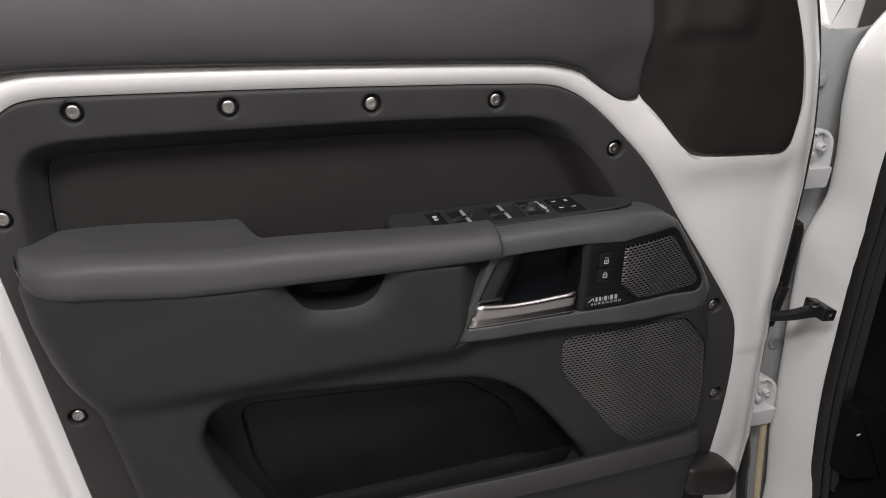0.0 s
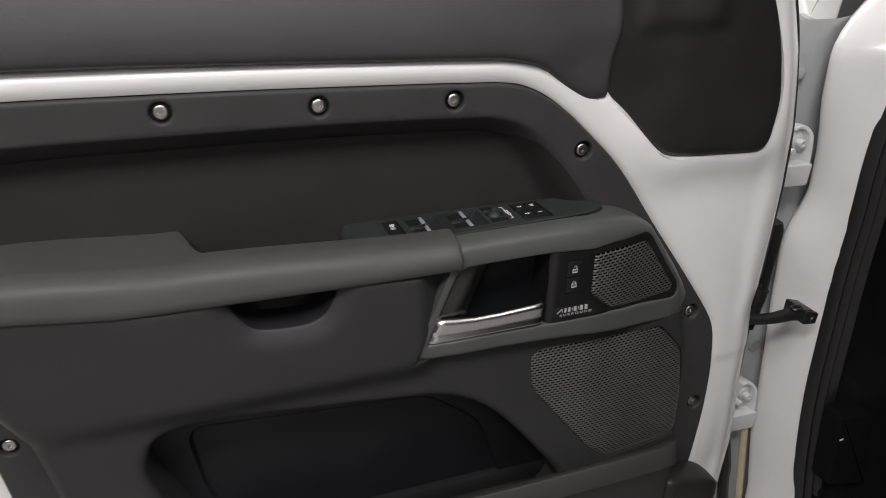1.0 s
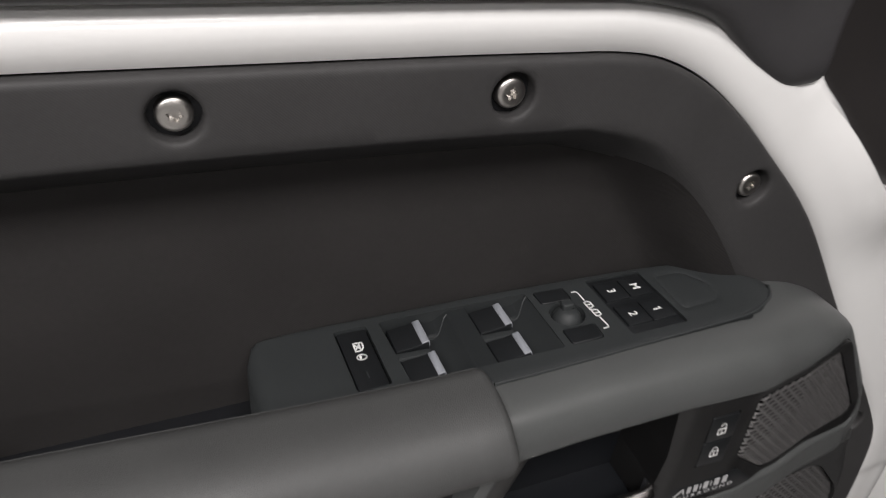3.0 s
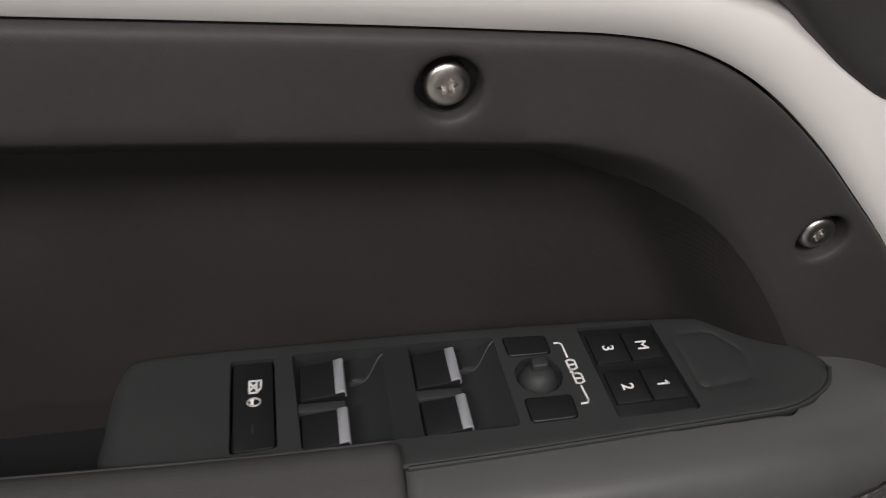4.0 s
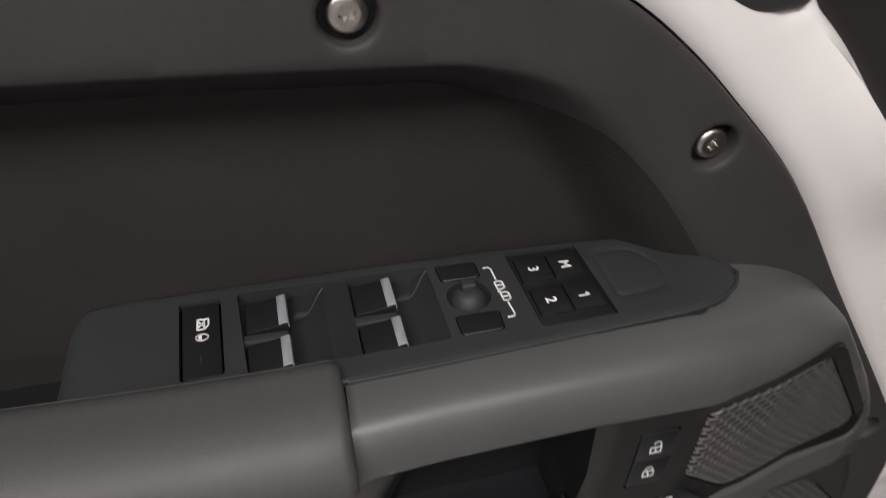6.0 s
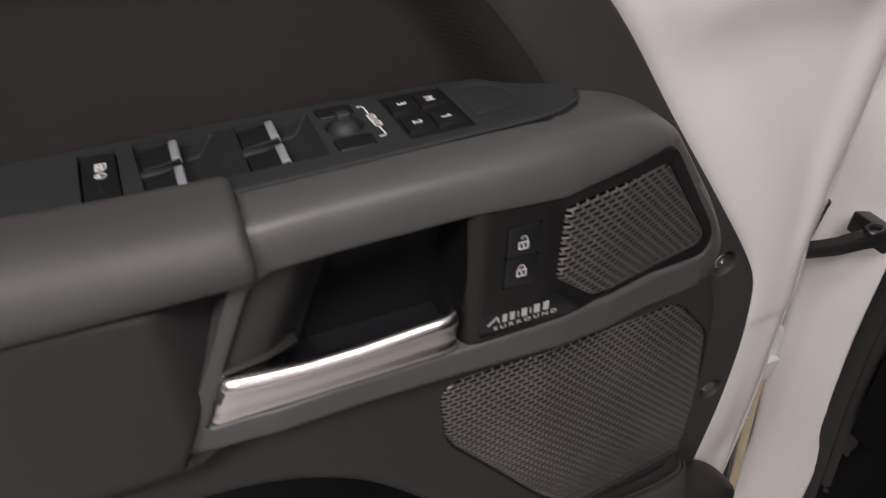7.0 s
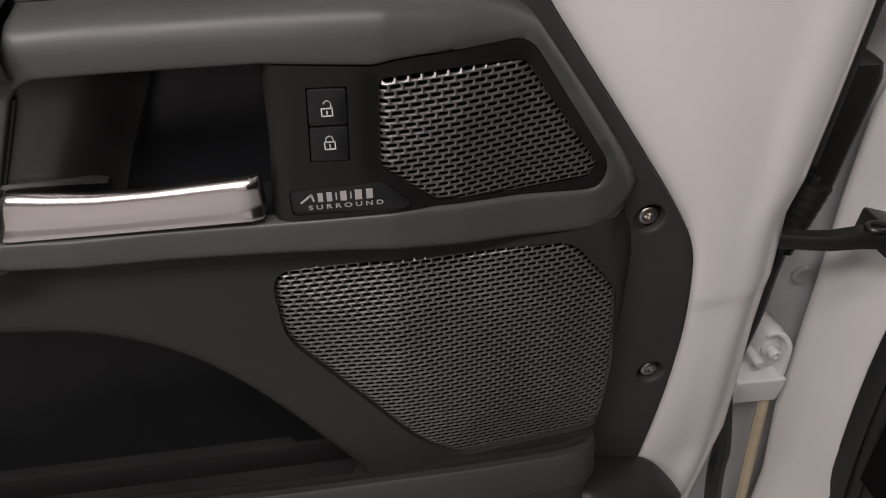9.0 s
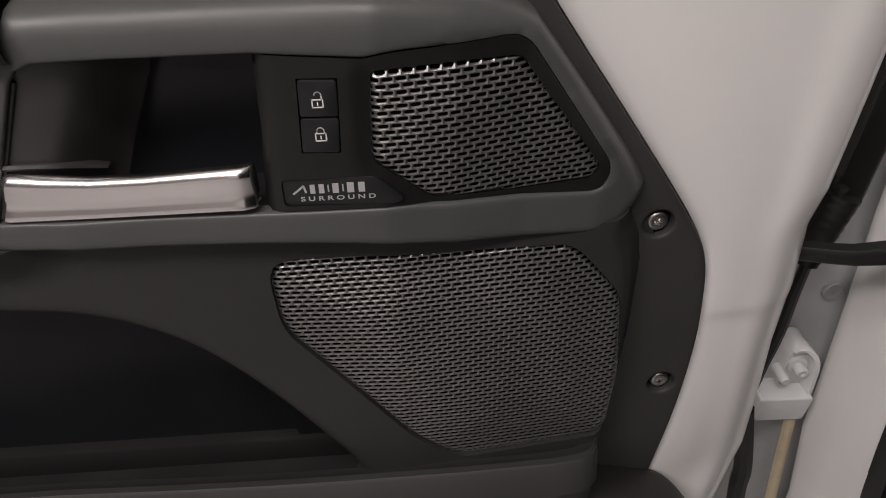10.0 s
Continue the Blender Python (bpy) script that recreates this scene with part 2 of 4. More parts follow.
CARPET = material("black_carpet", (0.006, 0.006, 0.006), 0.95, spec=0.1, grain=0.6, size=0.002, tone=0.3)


# ---- room ----
def slab(name, x0, x1, y0, y1, z0, z1, m, label):
    ob = part(name, box(bmesh.new(), x0, x1, y0, y1, z0, z1), m)
    return tagged(ob, label, name.split("_")[0], kind="structure")


slab("floor", -4, 5, -4.5, 4, -0.1, 0, FLOOR, "grey tiled showroom floor under the car")
slab("ceiling", -4, 5, -4.5, 4, 3.2, 3.3, CEIL, "plain white showroom ceiling")
slab("wall_north", -4, 5, 4, 4.1, 0, 3.2, WALL, "plain pale showroom wall")
slab("wall_south", -4, 5, -4.6, -4.5, 0, 3.2, WALL, "plain pale showroom wall")
slab("wall_west", -4.1, -4, -4.5, 4, 0, 3.2, WALL, "plain pale showroom wall")
slab("wall_east", 5, 5.1, -4.5, 4, 0, 3.2, WALL, "plain pale showroom wall")


def lamp(x, y, w, d, power):
    data = bpy.data.lights.new("ceiling_lamp", "AREA")
    data.shape, data.size, data.size_y, data.energy, data.color = "RECTANGLE", w, d, power, LAMP_TINT
    ob = new("ceiling_lamp", data)
    ob.location = (x, y, 3.12)
    return ob


for lx, ly, w, d, share in ((-1.05, -1.0, 1.2, 0.5, 1.25), (0.40, -0.60, 1.2, 0.5, 0.75), (0.2, 2.3, 2.4, 0.9, 1.3), (0.2, -3.0, 1.6, 0.5, 0.80)):
    lamp(lx, ly, w, d, LAMP_POWER * share)

def inset(loop, d):
    out, m = [], len(loop)
    area = sum(loop[k - 1][0] * loop[k][1] - loop[k][0] * loop[k - 1][1] for k in range(m))
    for k in range(m):
        t = Vector(loop[(k + 1) % m]) - Vector(loop[k - 1])
        n = Vector((-t.y, t.x)).normalized() * (1 if area > 0 else -1)
        out.append(tuple(Vector(loop[k]) + n * d))
    return out


# ---- the door ----
door = thing("car", "white car with its front door open, black inner door trim", "car")

FLANGE = 0.766
CARD_OUT = smooth([(-0.245, 1.134), (-0.236, 1.182), (-0.221, 1.216), (-0.199, 1.239), (-0.173, 1.2475), (-0.122, 1.2475), (0.01, 1.2425), (0.10, 1.2385), (0.19, 1.2337), (0.28, 1.2288),
                   (0.33, 1.2255), (0.362, 1.2230), (0.388, 1.2175), (0.414, 1.2050), (0.440, 1.1855), (0.470, 1.1575), (0.517, 1.1070), (0.569, 1.030), (0.624, 0.951),
                   (0.667, 0.887), (0.683, 0.854), (0.689, 0.814), (0.691, 0.765), (0.687, 0.695), (0.675, 0.606), (0.655, 0.487), (0.397, 0.457), (-0.169, 0.457), (-0.194, 0.606), (-0.211, 0.765), (-0.230, 0.963), (-0.241, 1.07)], 5)
WHITE_TOP = smooth([(-0.5, 1.262), (-0.3, 1.266), (-0.22, 1.272), (-0.166, 1.275), (-0.095, 1.273), (0.014, 1.268), (0.195, 1.258), (0.33, 1.25), (0.371, 1.246), (0.408, 1.236),
                    (0.431, 1.222), (0.455, 1.207), (0.479, 1.196), (0.502, 1.196)], 5, closed=False)
DOOR_EDGE = [(0.735, 1.36), (0.76, 1.297), (0.780, 1.224), (0.795, 1.121), (0.796, 1.038), (0.791, 0.957), (0.785, 0.885), (0.776, 0.858), (0.779, 0.794), (0.778, 0.739),
             (0.783, 0.66), (0.785, 0.60), (0.772, 0.52), (0.765, 0.40), (0.76, 0.30)]


SAIL = rounded([(0.490, 1.198), (0.520, 1.173), (0.548, 1.141), (0.578, 1.111), (0.736, 1.1015), (0.746, 1.165), (0.738, 1.215), (0.722, 1.262), (0.703, 1.303), (0.67, 1.38), (0.48, 1.38)], 0.022, 5)


def shell_depth(p):
    d = dist(p, CARD_OUT)
    strip = ss(0.46, 0.34, p[:, 0])
    within = inside(p, CARD_OUT)
    d = np.where(within, 0, d)
    y = 0.7715 + np.where(within, 0.014, 0) - 0.006 * np.sin(np.pi * np.clip(d / 0.030, 0, 1)) * strip + 0.022 * ss(0.018, 0.045, d) * strip
    y = y + (fall(d, 0.014, 0.007) - 0.004 + 0.020 * ss(0.02, 0.11, d)) * (1 - strip)
    edge = dist(p, DOOR_EDGE, closed=False)
    y = y + fall(edge, 0.022, 0.018) - 0.004 * np.exp(-((edge - 0.034) / 0.014) ** 2)
    y = y + np.where(inside(p, SAIL), 0.030 * ss(0.002, 0.014, dist(p, SAIL)), 0)
    y = y - np.where(inside(p, SAIL), 0, 0.013 * np.exp(-(dist(p, SAIL) / 0.034) ** 2)) * ss(0.49, 0.55, p[:, 0])
    low = ss(0.80, 0.783, p[:, 1]) * ss(0.68, 0.71, p[:, 0])
    over = p[:, 1] - np.interp(p[:, 0], [q[0] for q in WHITE_TOP], [q[1] for q in WHITE_TOP])
    y = y + 0.030 * ss(0.003, 0.014, over) * ss(0.520, 0.500, p[:, 0])
    return y + 0.002 * low


shell_loop = DOOR_EDGE + [(-0.62, 0.30), (-0.62, 1.36)]
SHELL_HOLE = inset(CARD_OUT, 0.010)
crest_pts = [(x, z + k) for x, z in dense(WHITE_TOP, 0.003) for k in (-0.002, 0.001, 0.003, 0.0055, 0.008, 0.011, 0.014, 0.017) if 0.40 < x < 0.515]
crest_pts = [q for q, d in zip(crest_pts, dist(np.array(crest_pts), CARD_OUT)) if d > 0.046]
part("door_shell", sheet(shell_loop, shell_depth, 0.0075, holes=[SHELL_HOLE], extra=crest_pts, back=0.066, hole_back=[0.008], bands=[(CARD_OUT, True, [0.0012, 0.004, 0.008, 0.012, 0.016, 0.020, 0.025, 0.030, 0.036, 0.043]), (DOOR_EDGE, False, rounding(0.022, 5)), (SAIL, True, [0.0015, 0.003, 0.006, 0.010, 0.014])]), PAINT, door, "glossy white painted steel door shell")


# Unseen skin, added to close the hollow door against light from behind.
part("door_outer_skin", sheet(shell_loop, lambda p: 0.846 + 0.02 * ss(0.9, 0.4, p[:, 1]), 0.06, back=0), PAINT, door, "glossy white outer door skin")


def waist_sections():
    prof = [(0.800, 0.000), (0.784, -0.001), (0.771, -0.001), (0.762, 0.001), (0.7575, 0.007), (0.757, 0.018), (0.759, 0.034), (0.765, 0.058), (0.776, 0.09), (0.788, 0.12), (0.800, 0.14), (0.83, 0.15)]
    prof = smooth(prof, 3, closed=False)
    line = [p for p in WHITE_TOP]
    lx = line[-1][0]
    rows = []
    for x, z in line:
        rows.append([(x, y, z + 0.002 - 0.003 * float(ss(0.40, 0.47, x)) + h + max(0, 1.25 - z) * (h / 0.15 if h > 0 else 0)) for y, h in prof])
    lx, lz = line[-1]
    for k in range(1, 7):
        a = k / 6 * math.pi / 2
        rows.append([(lx + 0.014 * math.sin(a), 0.83 - (0.83 - y) * math.cos(a) ** 0.7, z) for (xx, y, z) in rows[len(line) - 1]])
    def cut(x, z):
        most = 0.501 + 0.016 * float(ss(1.215, 1.290, z))
        return x if x < 0.40 else 0.40 + (x - 0.40) * (most - 0.40) / (lx + 0.014 - 0.40)

    return [[(cut(x, z), y + 0.0065 * float(ss(0.385, 0.465, x)) * float(ss(1.275, 1.235, z)), z) for x, y, z in r] for r in rows]


part("waist_trim", loft(waist_sections()), WAIST, door, "dark grey padded upper door trim roll")

part("mirror_sail_cover", sheet(SAIL, lambda p: 0.768 + fall(dist(p, SAIL), 0.010, 0.010) + 0.0012 * np.exp(-((dist(p, SAIL) - 0.0085) / 0.0016) ** 2) * ss(0.56, 0.60, p[:, 0]) + 0.007 * ss(0.62, 0.52, p[:, 0]) - 0.006 * ss(1.20, 1.30, p[:, 1]) * ss(0.56, 0.62, p[:, 0]) - 0.007 * ss(1.258, 1.280, p[:, 1]) * ss(0.655, 0.62, p[:, 0]) * ss(0.522, 0.55, p[:, 0]), 0.007, back=0.016, bands=[(SAIL, True, rounding(0.010, 5))]), SAILTRIM, door,
     "dark soft-touch cover at the mirror corner")

# door card
SCREWS = [(-0.138, 1.2335), (0.0105, 1.2262), (0.162, 1.2175), (0.3078, 1.2098), (0.4655, 1.1362), (0.6435, 0.8872), (0.6695, 0.7295), (-0.225, 1.1305), (-0.203, 0.8825)]
RECESS = smooth([(-0.205, 1.05), (-0.206, 1.10), (-0.203, 1.15), (-0.196, 1.182), (-0.173, 1.199), (-0.107, 1.201), (0.004, 1.198), (0.189, 1.192), (0.33, 1.184), (0.362, 1.180),
                 (0.392, 1.170), (0.418, 1.150), (0.445, 1.118), (0.475, 1.075), (0.498, 1.03), (0.46, 1.0), (0.1, 0.99), (-0.17, 1.0)], 5)
RECESS = [(0.006 + (x - 0.006) * 0.9926, 1.407 + (z - 1.407) * 0.9926) for x, z in RECESS]


def flange(x):
    return FLANGE - 0.006 * ss(0.42, 0.64, x)


def card_depth(p):
    x, z = p[:, 0], p[:, 1]
    d = dist(p, RECESS)
    into = np.where(inside(p, RECESS), d, -d)
    wide = 0.020 + 0.028 * ss(0.34, 0.45, x) + 0.006 * ss(-0.13, -0.2, x)
    t = np.clip((into + 0.006) / (wide + 0.006), 0, 1)
    soft_foot = np.maximum(ss(0.33, 0.42, x), ss(-0.13, -0.18, x))
    slope = np.where(t < 0.16, t * t / 0.32, t - 0.08) / 0.92
    slope = slope * (1 - soft_foot) + ss(0, 1, t) * soft_foot
    y = flange(x) + 0.036 * slope - 0.004 * ss(1.19, 1.07, z) * ss(0, 0.02, into)
    y = y + fall(dist(p, CARD_OUT), 0.0045, 0.003)
    for sx, sz in SCREWS:
        r = np.hypot(x - sx, z - sz)
        y = y + fall(np.maximum(r - 0.0108, 0), 0.0035, 0.0022)
    return y


LINER = [tuple(a + (b - a) * (0.0195 - 0.0165 * float(ss(0.33, 0.45, p[0])) * float(ss(1.19, 1.15, p[1]))) for a, b in zip(p, q)) for p, q in zip(RECESS, inset(RECESS, 1.0))]


def circle(x, z, r, n=24):
    return [(x + r * math.cos(2 * math.pi * k / n), z + r * math.sin(2 * math.pi * k / n)) for k in range(n)]


card = part("door_card", sheet(CARD_OUT, card_depth, 0.006, holes=[LINER] + [circle(sx, sz, 0.0108) for sx, sz in SCREWS] + [[(-0.085, 0.905), (-0.085, 0.57), (0.445, 0.57), (0.445, 0.905)]], back=0.006, hole_back=[0.006] + [0.007] * len(SCREWS) + [0.02], bands=[(CARD_OUT, True, [0.0008, 0.0018, 0.003, 0.0045]), (RECESS, True, [0.0012, 0.003, 0.005])] + [(circle(sx, sz, 0.0108), True, [0.0005, 0.0012, 0.0022, 0.0035]) for sx, sz in SCREWS]), CARD, door,
            "black grained plastic door card with a recessed shelf")


LINER_EDGE = [tuple(a + (b - a) * (0.0007 - 0.0024 * float(ss(0.33, 0.39, p[0]))) for a, b in zip(p, q)) for p, q in zip(LINER, inset(LINER, 1.0))]
part("recess_liner", sheet(LINER_EDGE, lambda p: card_depth(p) - 0.0005 * ss(0.34, 0.40, p[:, 0]) + (0.0015 + fall(dist(p, LINER), 0.003, 0.002)) * (1 - ss(0.34, 0.40, p[:, 0])), 0.006, holes=[[(0.268, 0.98), (0.268, 1.046), (0.412, 1.046), (0.412, 0.98)]], back=0.004), WEAVE, door, "dark woven-look liner of the door shelf recess")


def screw_mesh():
    bm = bmesh.new()
    rings = [(0.0075, 0.0075), (0.0076, 0.0030), (0.0072, 0.0018), (0.0062, 0.0010), (0.0044, 0.0008)]
    n = 24
    rows = [[(r * math.cos(2 * math.pi * k / n), y, r * math.sin(2 * math.pi * k / n)) for k in range(n)] for r, y in rings]
    star = [0.0034 if k % 4 == 0 else (0.0022 if k % 4 == 2 else 0.0028) for k in range(n)]
    rows.append([(s * math.cos(2 * math.pi * k / n), 0.0009, s * math.sin(2 * math.pi * k / n)) for k, s in enumerate(star)])
    rows.append([(s * math.cos(2 * math.pi * k / n), 0.0036, s * math.sin(2 * math.pi * k / n)) for k, s in enumerate(star)])
    loft(rows, closed=True, bm=bm)
    bm.faces.new([v for v in bm.verts][-n:])
    return bm


first = part("screw", screw_mesh(), STEEL, card, "zinc-plated star-socket screw")
for i, (sx, sz) in enumerate(SCREWS):
    ob = first if i == 0 else first.copy()
    if i:
        scene.collection.objects.link(ob)
    ob.matrix_basis = pose(sx, flange(sx) + 0.0022, sz, 0, 37 * i, 0)
floor_one = None
for sx, sz in SCREWS:
    if floor_one is None:
        bm = bmesh.new()
        bm.faces.new([bm.verts.new((a, 0, b)) for a, b in circle(0, 0, 0.0112)])
        floor_one = part("screw_well", bm, DARK, card)
        ob = floor_one
    else:
        ob = floor_one.copy()
        scene.collection.objects.link(ob)
    ob.matrix_basis = pose(sx, flange(sx) + 0.0088, sz)

# lower panel under the armrest, with the pull notch, the bin opening and the speaker
NOTCH = smooth([(0.157, 1.049), (0.149, 1.033), (0.139, 1.018), (0.123, 1.0095), (0.098, 1.0085), (0.070, 1.0125), (0.056, 1.024), (0.048, 1.037), (0.040, 1.052)], 3, closed=False)
LOW_LEFT = [(-0.214, 1.090), (-0.2245, 1.06), (-0.222, 1.02), (-0.2125, 0.972), (-0.2015, 0.945), (-0.188, 0.926), (-0.1795, 0.905), (-0.173, 0.87), (-0.163, 0.80), (-0.152, 0.72), (-0.125, 0.50)]
LOW_RIGHT = [(0.62, 0.50), (0.632, 0.66), (0.640, 0.72), (0.645, 0.80), (0.645, 0.86), (0.641, 0.885), (0.634, 0.902)]
LOW_TOP = [(0.622, 0.912), (0.595, 0.909), (0.55, 0.913), (0.45, 0.927), (0.36, 0.932), (0.285, 0.935), (0.2400, 0.9370), (0.2350, 0.9400), (0.2610, 0.99), (0.2795, 1.0415)] + NOTCH + [(-0.02, 1.051), (-0.09, 1.0555), (-0.15, 1.065), (-0.19, 1.077)]
LOW = LOW_LEFT + LOW_RIGHT + LOW_TOP
SEAM = LOW_TOP[7:]
BIN = smooth([(-0.066, 0.84), (-0.062, 0.870), (-0.050, 0.888), (-0.025, 0.8965), (0.015, 0.897), (0.128, 0.886), (0.225, 0.875), (0.262, 0.870), (0.295, 0.858), (0.328, 0.836),
              (0.362, 0.799), (0.398, 0.750), (0.426, 0.706), (0.43, 0.66), (0.3, 0.60), (0.05, 0.62), (-0.015, 0.715), (-0.047, 0.782)], 4)
GRILLE_LOW = rounded([(0.383, 0.899), (0.397, 0.9065), (0.577, 0.897), (0.615, 0.850), (0.6205, 0.775), (0.615, 0.714), (0.50, 0.712), (0.470, 0.738), (0.386, 0.850)], 0.014, 4)


def low_face(p):
    x, z = p[:, 0], p[:, 1]
    arm = ss(0.272, 0.238, x) * ss(0.898, 0.944, z)
    base = 0.714 + 0.10 * np.maximum(0, x - 0.46) + 0.05 * (z - 0.80) * ss(0.3, 0.45, x)
    return base * (1 - arm) + (0.691 + 0.010 * ss(0.0, -0.2, x)) * arm


def low_depth(p):
    y = low_face(p)
    wall = flange(p[:, 0]) + 0.004
    dl = dist(p, LOW_LEFT, closed=False)
    dr = dist(p, LOW_RIGHT, closed=False)
    rad = 0.030 + 0.022 * ss(0.92, 0.98, p[:, 1])
    tl = np.clip(1 - dl / rad, 0, 1)
    y = y + (wall - y) * (1 - np.sqrt(np.clip(1 - tl * tl, 0, 1)))
    tr = ss(0.030, 0.006, dr)
    y = y + (wall - y) * tr
    y = y + fall(dist(p, BIN), 0.012, 0.010)
    y = y + fall(dist(p, SEAM, closed=False), 0.005, 0.005)
    dn = dist(p, NOTCH, closed=False)
    return y + 0.008 * np.exp(-(dn / 0.013) ** 2) * ss(1.055, 1.035, p[:, 1])


part("lower_panel", sheet(LOW, low_depth, 0.0055, holes=[BIN, GRILLE_LOW], back=lambda x, z: 0.0015 if 0.03 < x < 0.17 and z > 1.0 else 0.02, hole_back=[0.07, 0.006], bands=[(LOW_LEFT, False, rounding(0.030, 7)), (BIN, True, rounding(0.012, 4)), (SEAM, False, [0.0006, 0.0016, 0.003, 0.005])]), SOFT, door, "black soft-touch lower door panel")


def pull_depth(p):
    d = np.where(inside(p, NOTCH), dist(p, NOTCH, closed=False), 0.0)
    return 0.7005 + 0.040 * ss(0.0, 0.005, d)


part("pull_cup", sheet([(0.03, 1.06), (0.03, 1.0), (0.17, 1.0), (0.17, 1.06)], pull_depth, 0.004, back=0, bands=[(NOTCH, False, [0.001, 0.004, 0.008])]), DARK, door, "dark pull pocket liner")
BIN_PANEL = rounded([(-0.022, 0.848), (0.27, 0.823), (0.335, 0.77), (0.37, 0.66), (0.03, 0.66), (-0.012, 0.76)], 0.02, 4)


def inset_gap(p):
    return np.where(inside(p, BIN_PANEL), 0.0, dist(p, BIN_PANEL))


part("door_bin", sheet([(-0.09, 0.91), (-0.09, 0.55), (0.45, 0.55), (0.45, 0.91)], lambda p: 0.784 - 0.006 * ss(0.0, 0.006, inset_gap(p)), 0.007, back=0, bands=[(BIN_PANEL, True, [0.0010, 0.0022, 0.0036, 0.0052, 0.0070])]), DARK, door, "dark storage bin back wall")
fl = bmesh.new()
loft([[(x, y, z) for x in np.linspace(-0.09, 0.45, 12)] for y, z in ((0.792, 0.678), (0.777, 0.6755), (0.774, 0.673), (0.770, 0.655), (0.735, 0.63), (0.69, 0.62))], bm=fl)
part("bin_floor", fl, BINFLOOR, door)

rows = []
for x, yr, zt in ((-0.10, 0.735, 0.690), (-0.05, 0.722, 0.697), (0.0, 0.714, 0.702), (0.1, 0.709, 0.706), (0.2, 0.706, 0.710), (0.3, 0.700, 0.7135), (0.36, 0.696, 0.717), (0.42, 0.693, 0.7205), (0.5, 0.692, 0.7225), (0.57, 0.694, 0.7225), (0.590, 0.697, 0.722), (0.600, 0.702, 0.720), (0.607, 0.712, 0.716), (0.611, 0.730, 0.71)):
    prof = [(yr + 0.034, 0.60), (yr + 0.022, zt - 0.014), (yr + 0.012, zt - 0.009), (yr + 0.008, zt - 0.004), (yr + 0.005, zt - 0.0035), (yr + 0.003, zt - 0.0006), (yr, zt), (yr - 0.002, zt - 0.002), (yr - 0.0085, zt - 0.026), (yr - 0.0088, zt - 0.0285), (yr - 0.0065, zt - 0.0315), (yr + 0.002, zt - 0.06), (yr + 0.012, zt - 0.13), (yr + 0.02, 0.48)]
    rows.append([(x, y, z) for y, z in prof])
part("bin_front_wall", loft(rows), LEDGE, door, "dark grey plastic storage bin front wall")

foot_rows = []
for x, s_ in [(0.598 + 0.116 * k / 18, (1 - abs(2 * (k / 18) ** 0.8 - 1) ** 5 * 0.6) * math.sqrt(max(0.02, 1 - max(0, (k - 12) / 6.1) ** 2))) for k in range(19)]:
    ring = []
    for k in range(24):
        a = 2 * math.pi * k / 24
        ca, sa = math.cos(a), math.sin(a)
        ring.append((x, 0.738 + 0.028 * s_ * math.copysign(abs(ca) ** 0.38, ca), 0.613 - (x - 0.6) * 0.26 + 0.027 * s_ * math.copysign(abs(sa) ** 0.38, sa)))
    foot_rows.append(ring)
part("bin_end_cap", loft(foot_rows, closed=True, caps=True), SAILTRIM, door, "black rounded lower end of the door bin")

# armrest pad
def pad_rows():
    rows = []
    xs = [-0.2185, -0.216, -0.209, -0.198, -0.185, -0.165, -0.14, -0.1, -0.06, -0.02, 0.0, 0.006, 0.011, 0.016, 0.021, 0.027, 0.034, 0.05, 0.08, 0.12, 0.16, 0.2, 0.24, 0.27, 0.2835, 0.2855, 0.2870, 0.2882, 0.2888, 0.2890]
    for x in xs:
        end = max(0.0, 1 - (x + 0.2185) / 0.055)
        rnd = 1 - math.sqrt(max(0, 1 - end * end))
        fy = 0.686 + 0.010 * ss(0.0, -0.2, x) + 0.055 * rnd
        sz = 1.0455 + 0.006 * ss(0.27, -0.1, x) + 0.009 * ss(-0.05, -0.17, x) + 0.026 * rnd
        top = 1.0785 + 0.013 * ss(0.28, 0.0, x) + 0.010 * ss(0.0, -0.15, x) - 0.004 * rnd
        rear = 0.740 + 0.066 * ss(0.027, 0.000, x)
        deep = 0.06 * ss(0.0, 0.02, x)
        lip = 0.0042 * (1 - math.sqrt(max(0.0, 1 - (max(0.0, x - 0.2835) / 0.0056) ** 2)))
        fy, top = fy + lip, top - lip
        prof = [(fy + 0.014, sz - 0.002), (fy + 0.004, sz + 0.0005), (fy + 0.0005, sz + 0.006), (fy, sz + 0.013), (fy + 0.004, top - 0.012), (fy + 0.012, top - 0.0045), (fy + 0.024, top - 0.0005),
                (fy + 0.038, top), (rear - 0.008, top - 0.0005), (rear - 0.002, top - 0.004), (rear, top - 0.012), (rear + 0.001, top - 0.02 - deep)]
        rows.append([(x, y, z) for y, z in smooth(prof, 3, closed=False)])
    return rows


part("armrest_pad", loft(pad_rows(), caps=False), LEATHER, door, "dark grey leather armrest pad with a seam")
part("armrest_pocket_floor", sheet([(0.0, 0.735), (0.18, 0.735), (0.18, 0.812), (0.0, 0.812)], lambda p: 1.028 + 0 * p[:, 0], 0.02, back=0, axes="xy"), DARK, door)

# bezel round the handle
BZX = [0.22, 0.268, 0.284, 0.33, 0.42, 0.46, 0.50, 0.54, 0.59, 0.615, 0.635]
BZY = [0.6975, 0.6975, 0.6965, 0.699, 0.700, 0.7015, 0.709, 0.721, 0.731, 0.742, 0.757]


def bez(x):
    return np.interp(x, BZX, BZY)


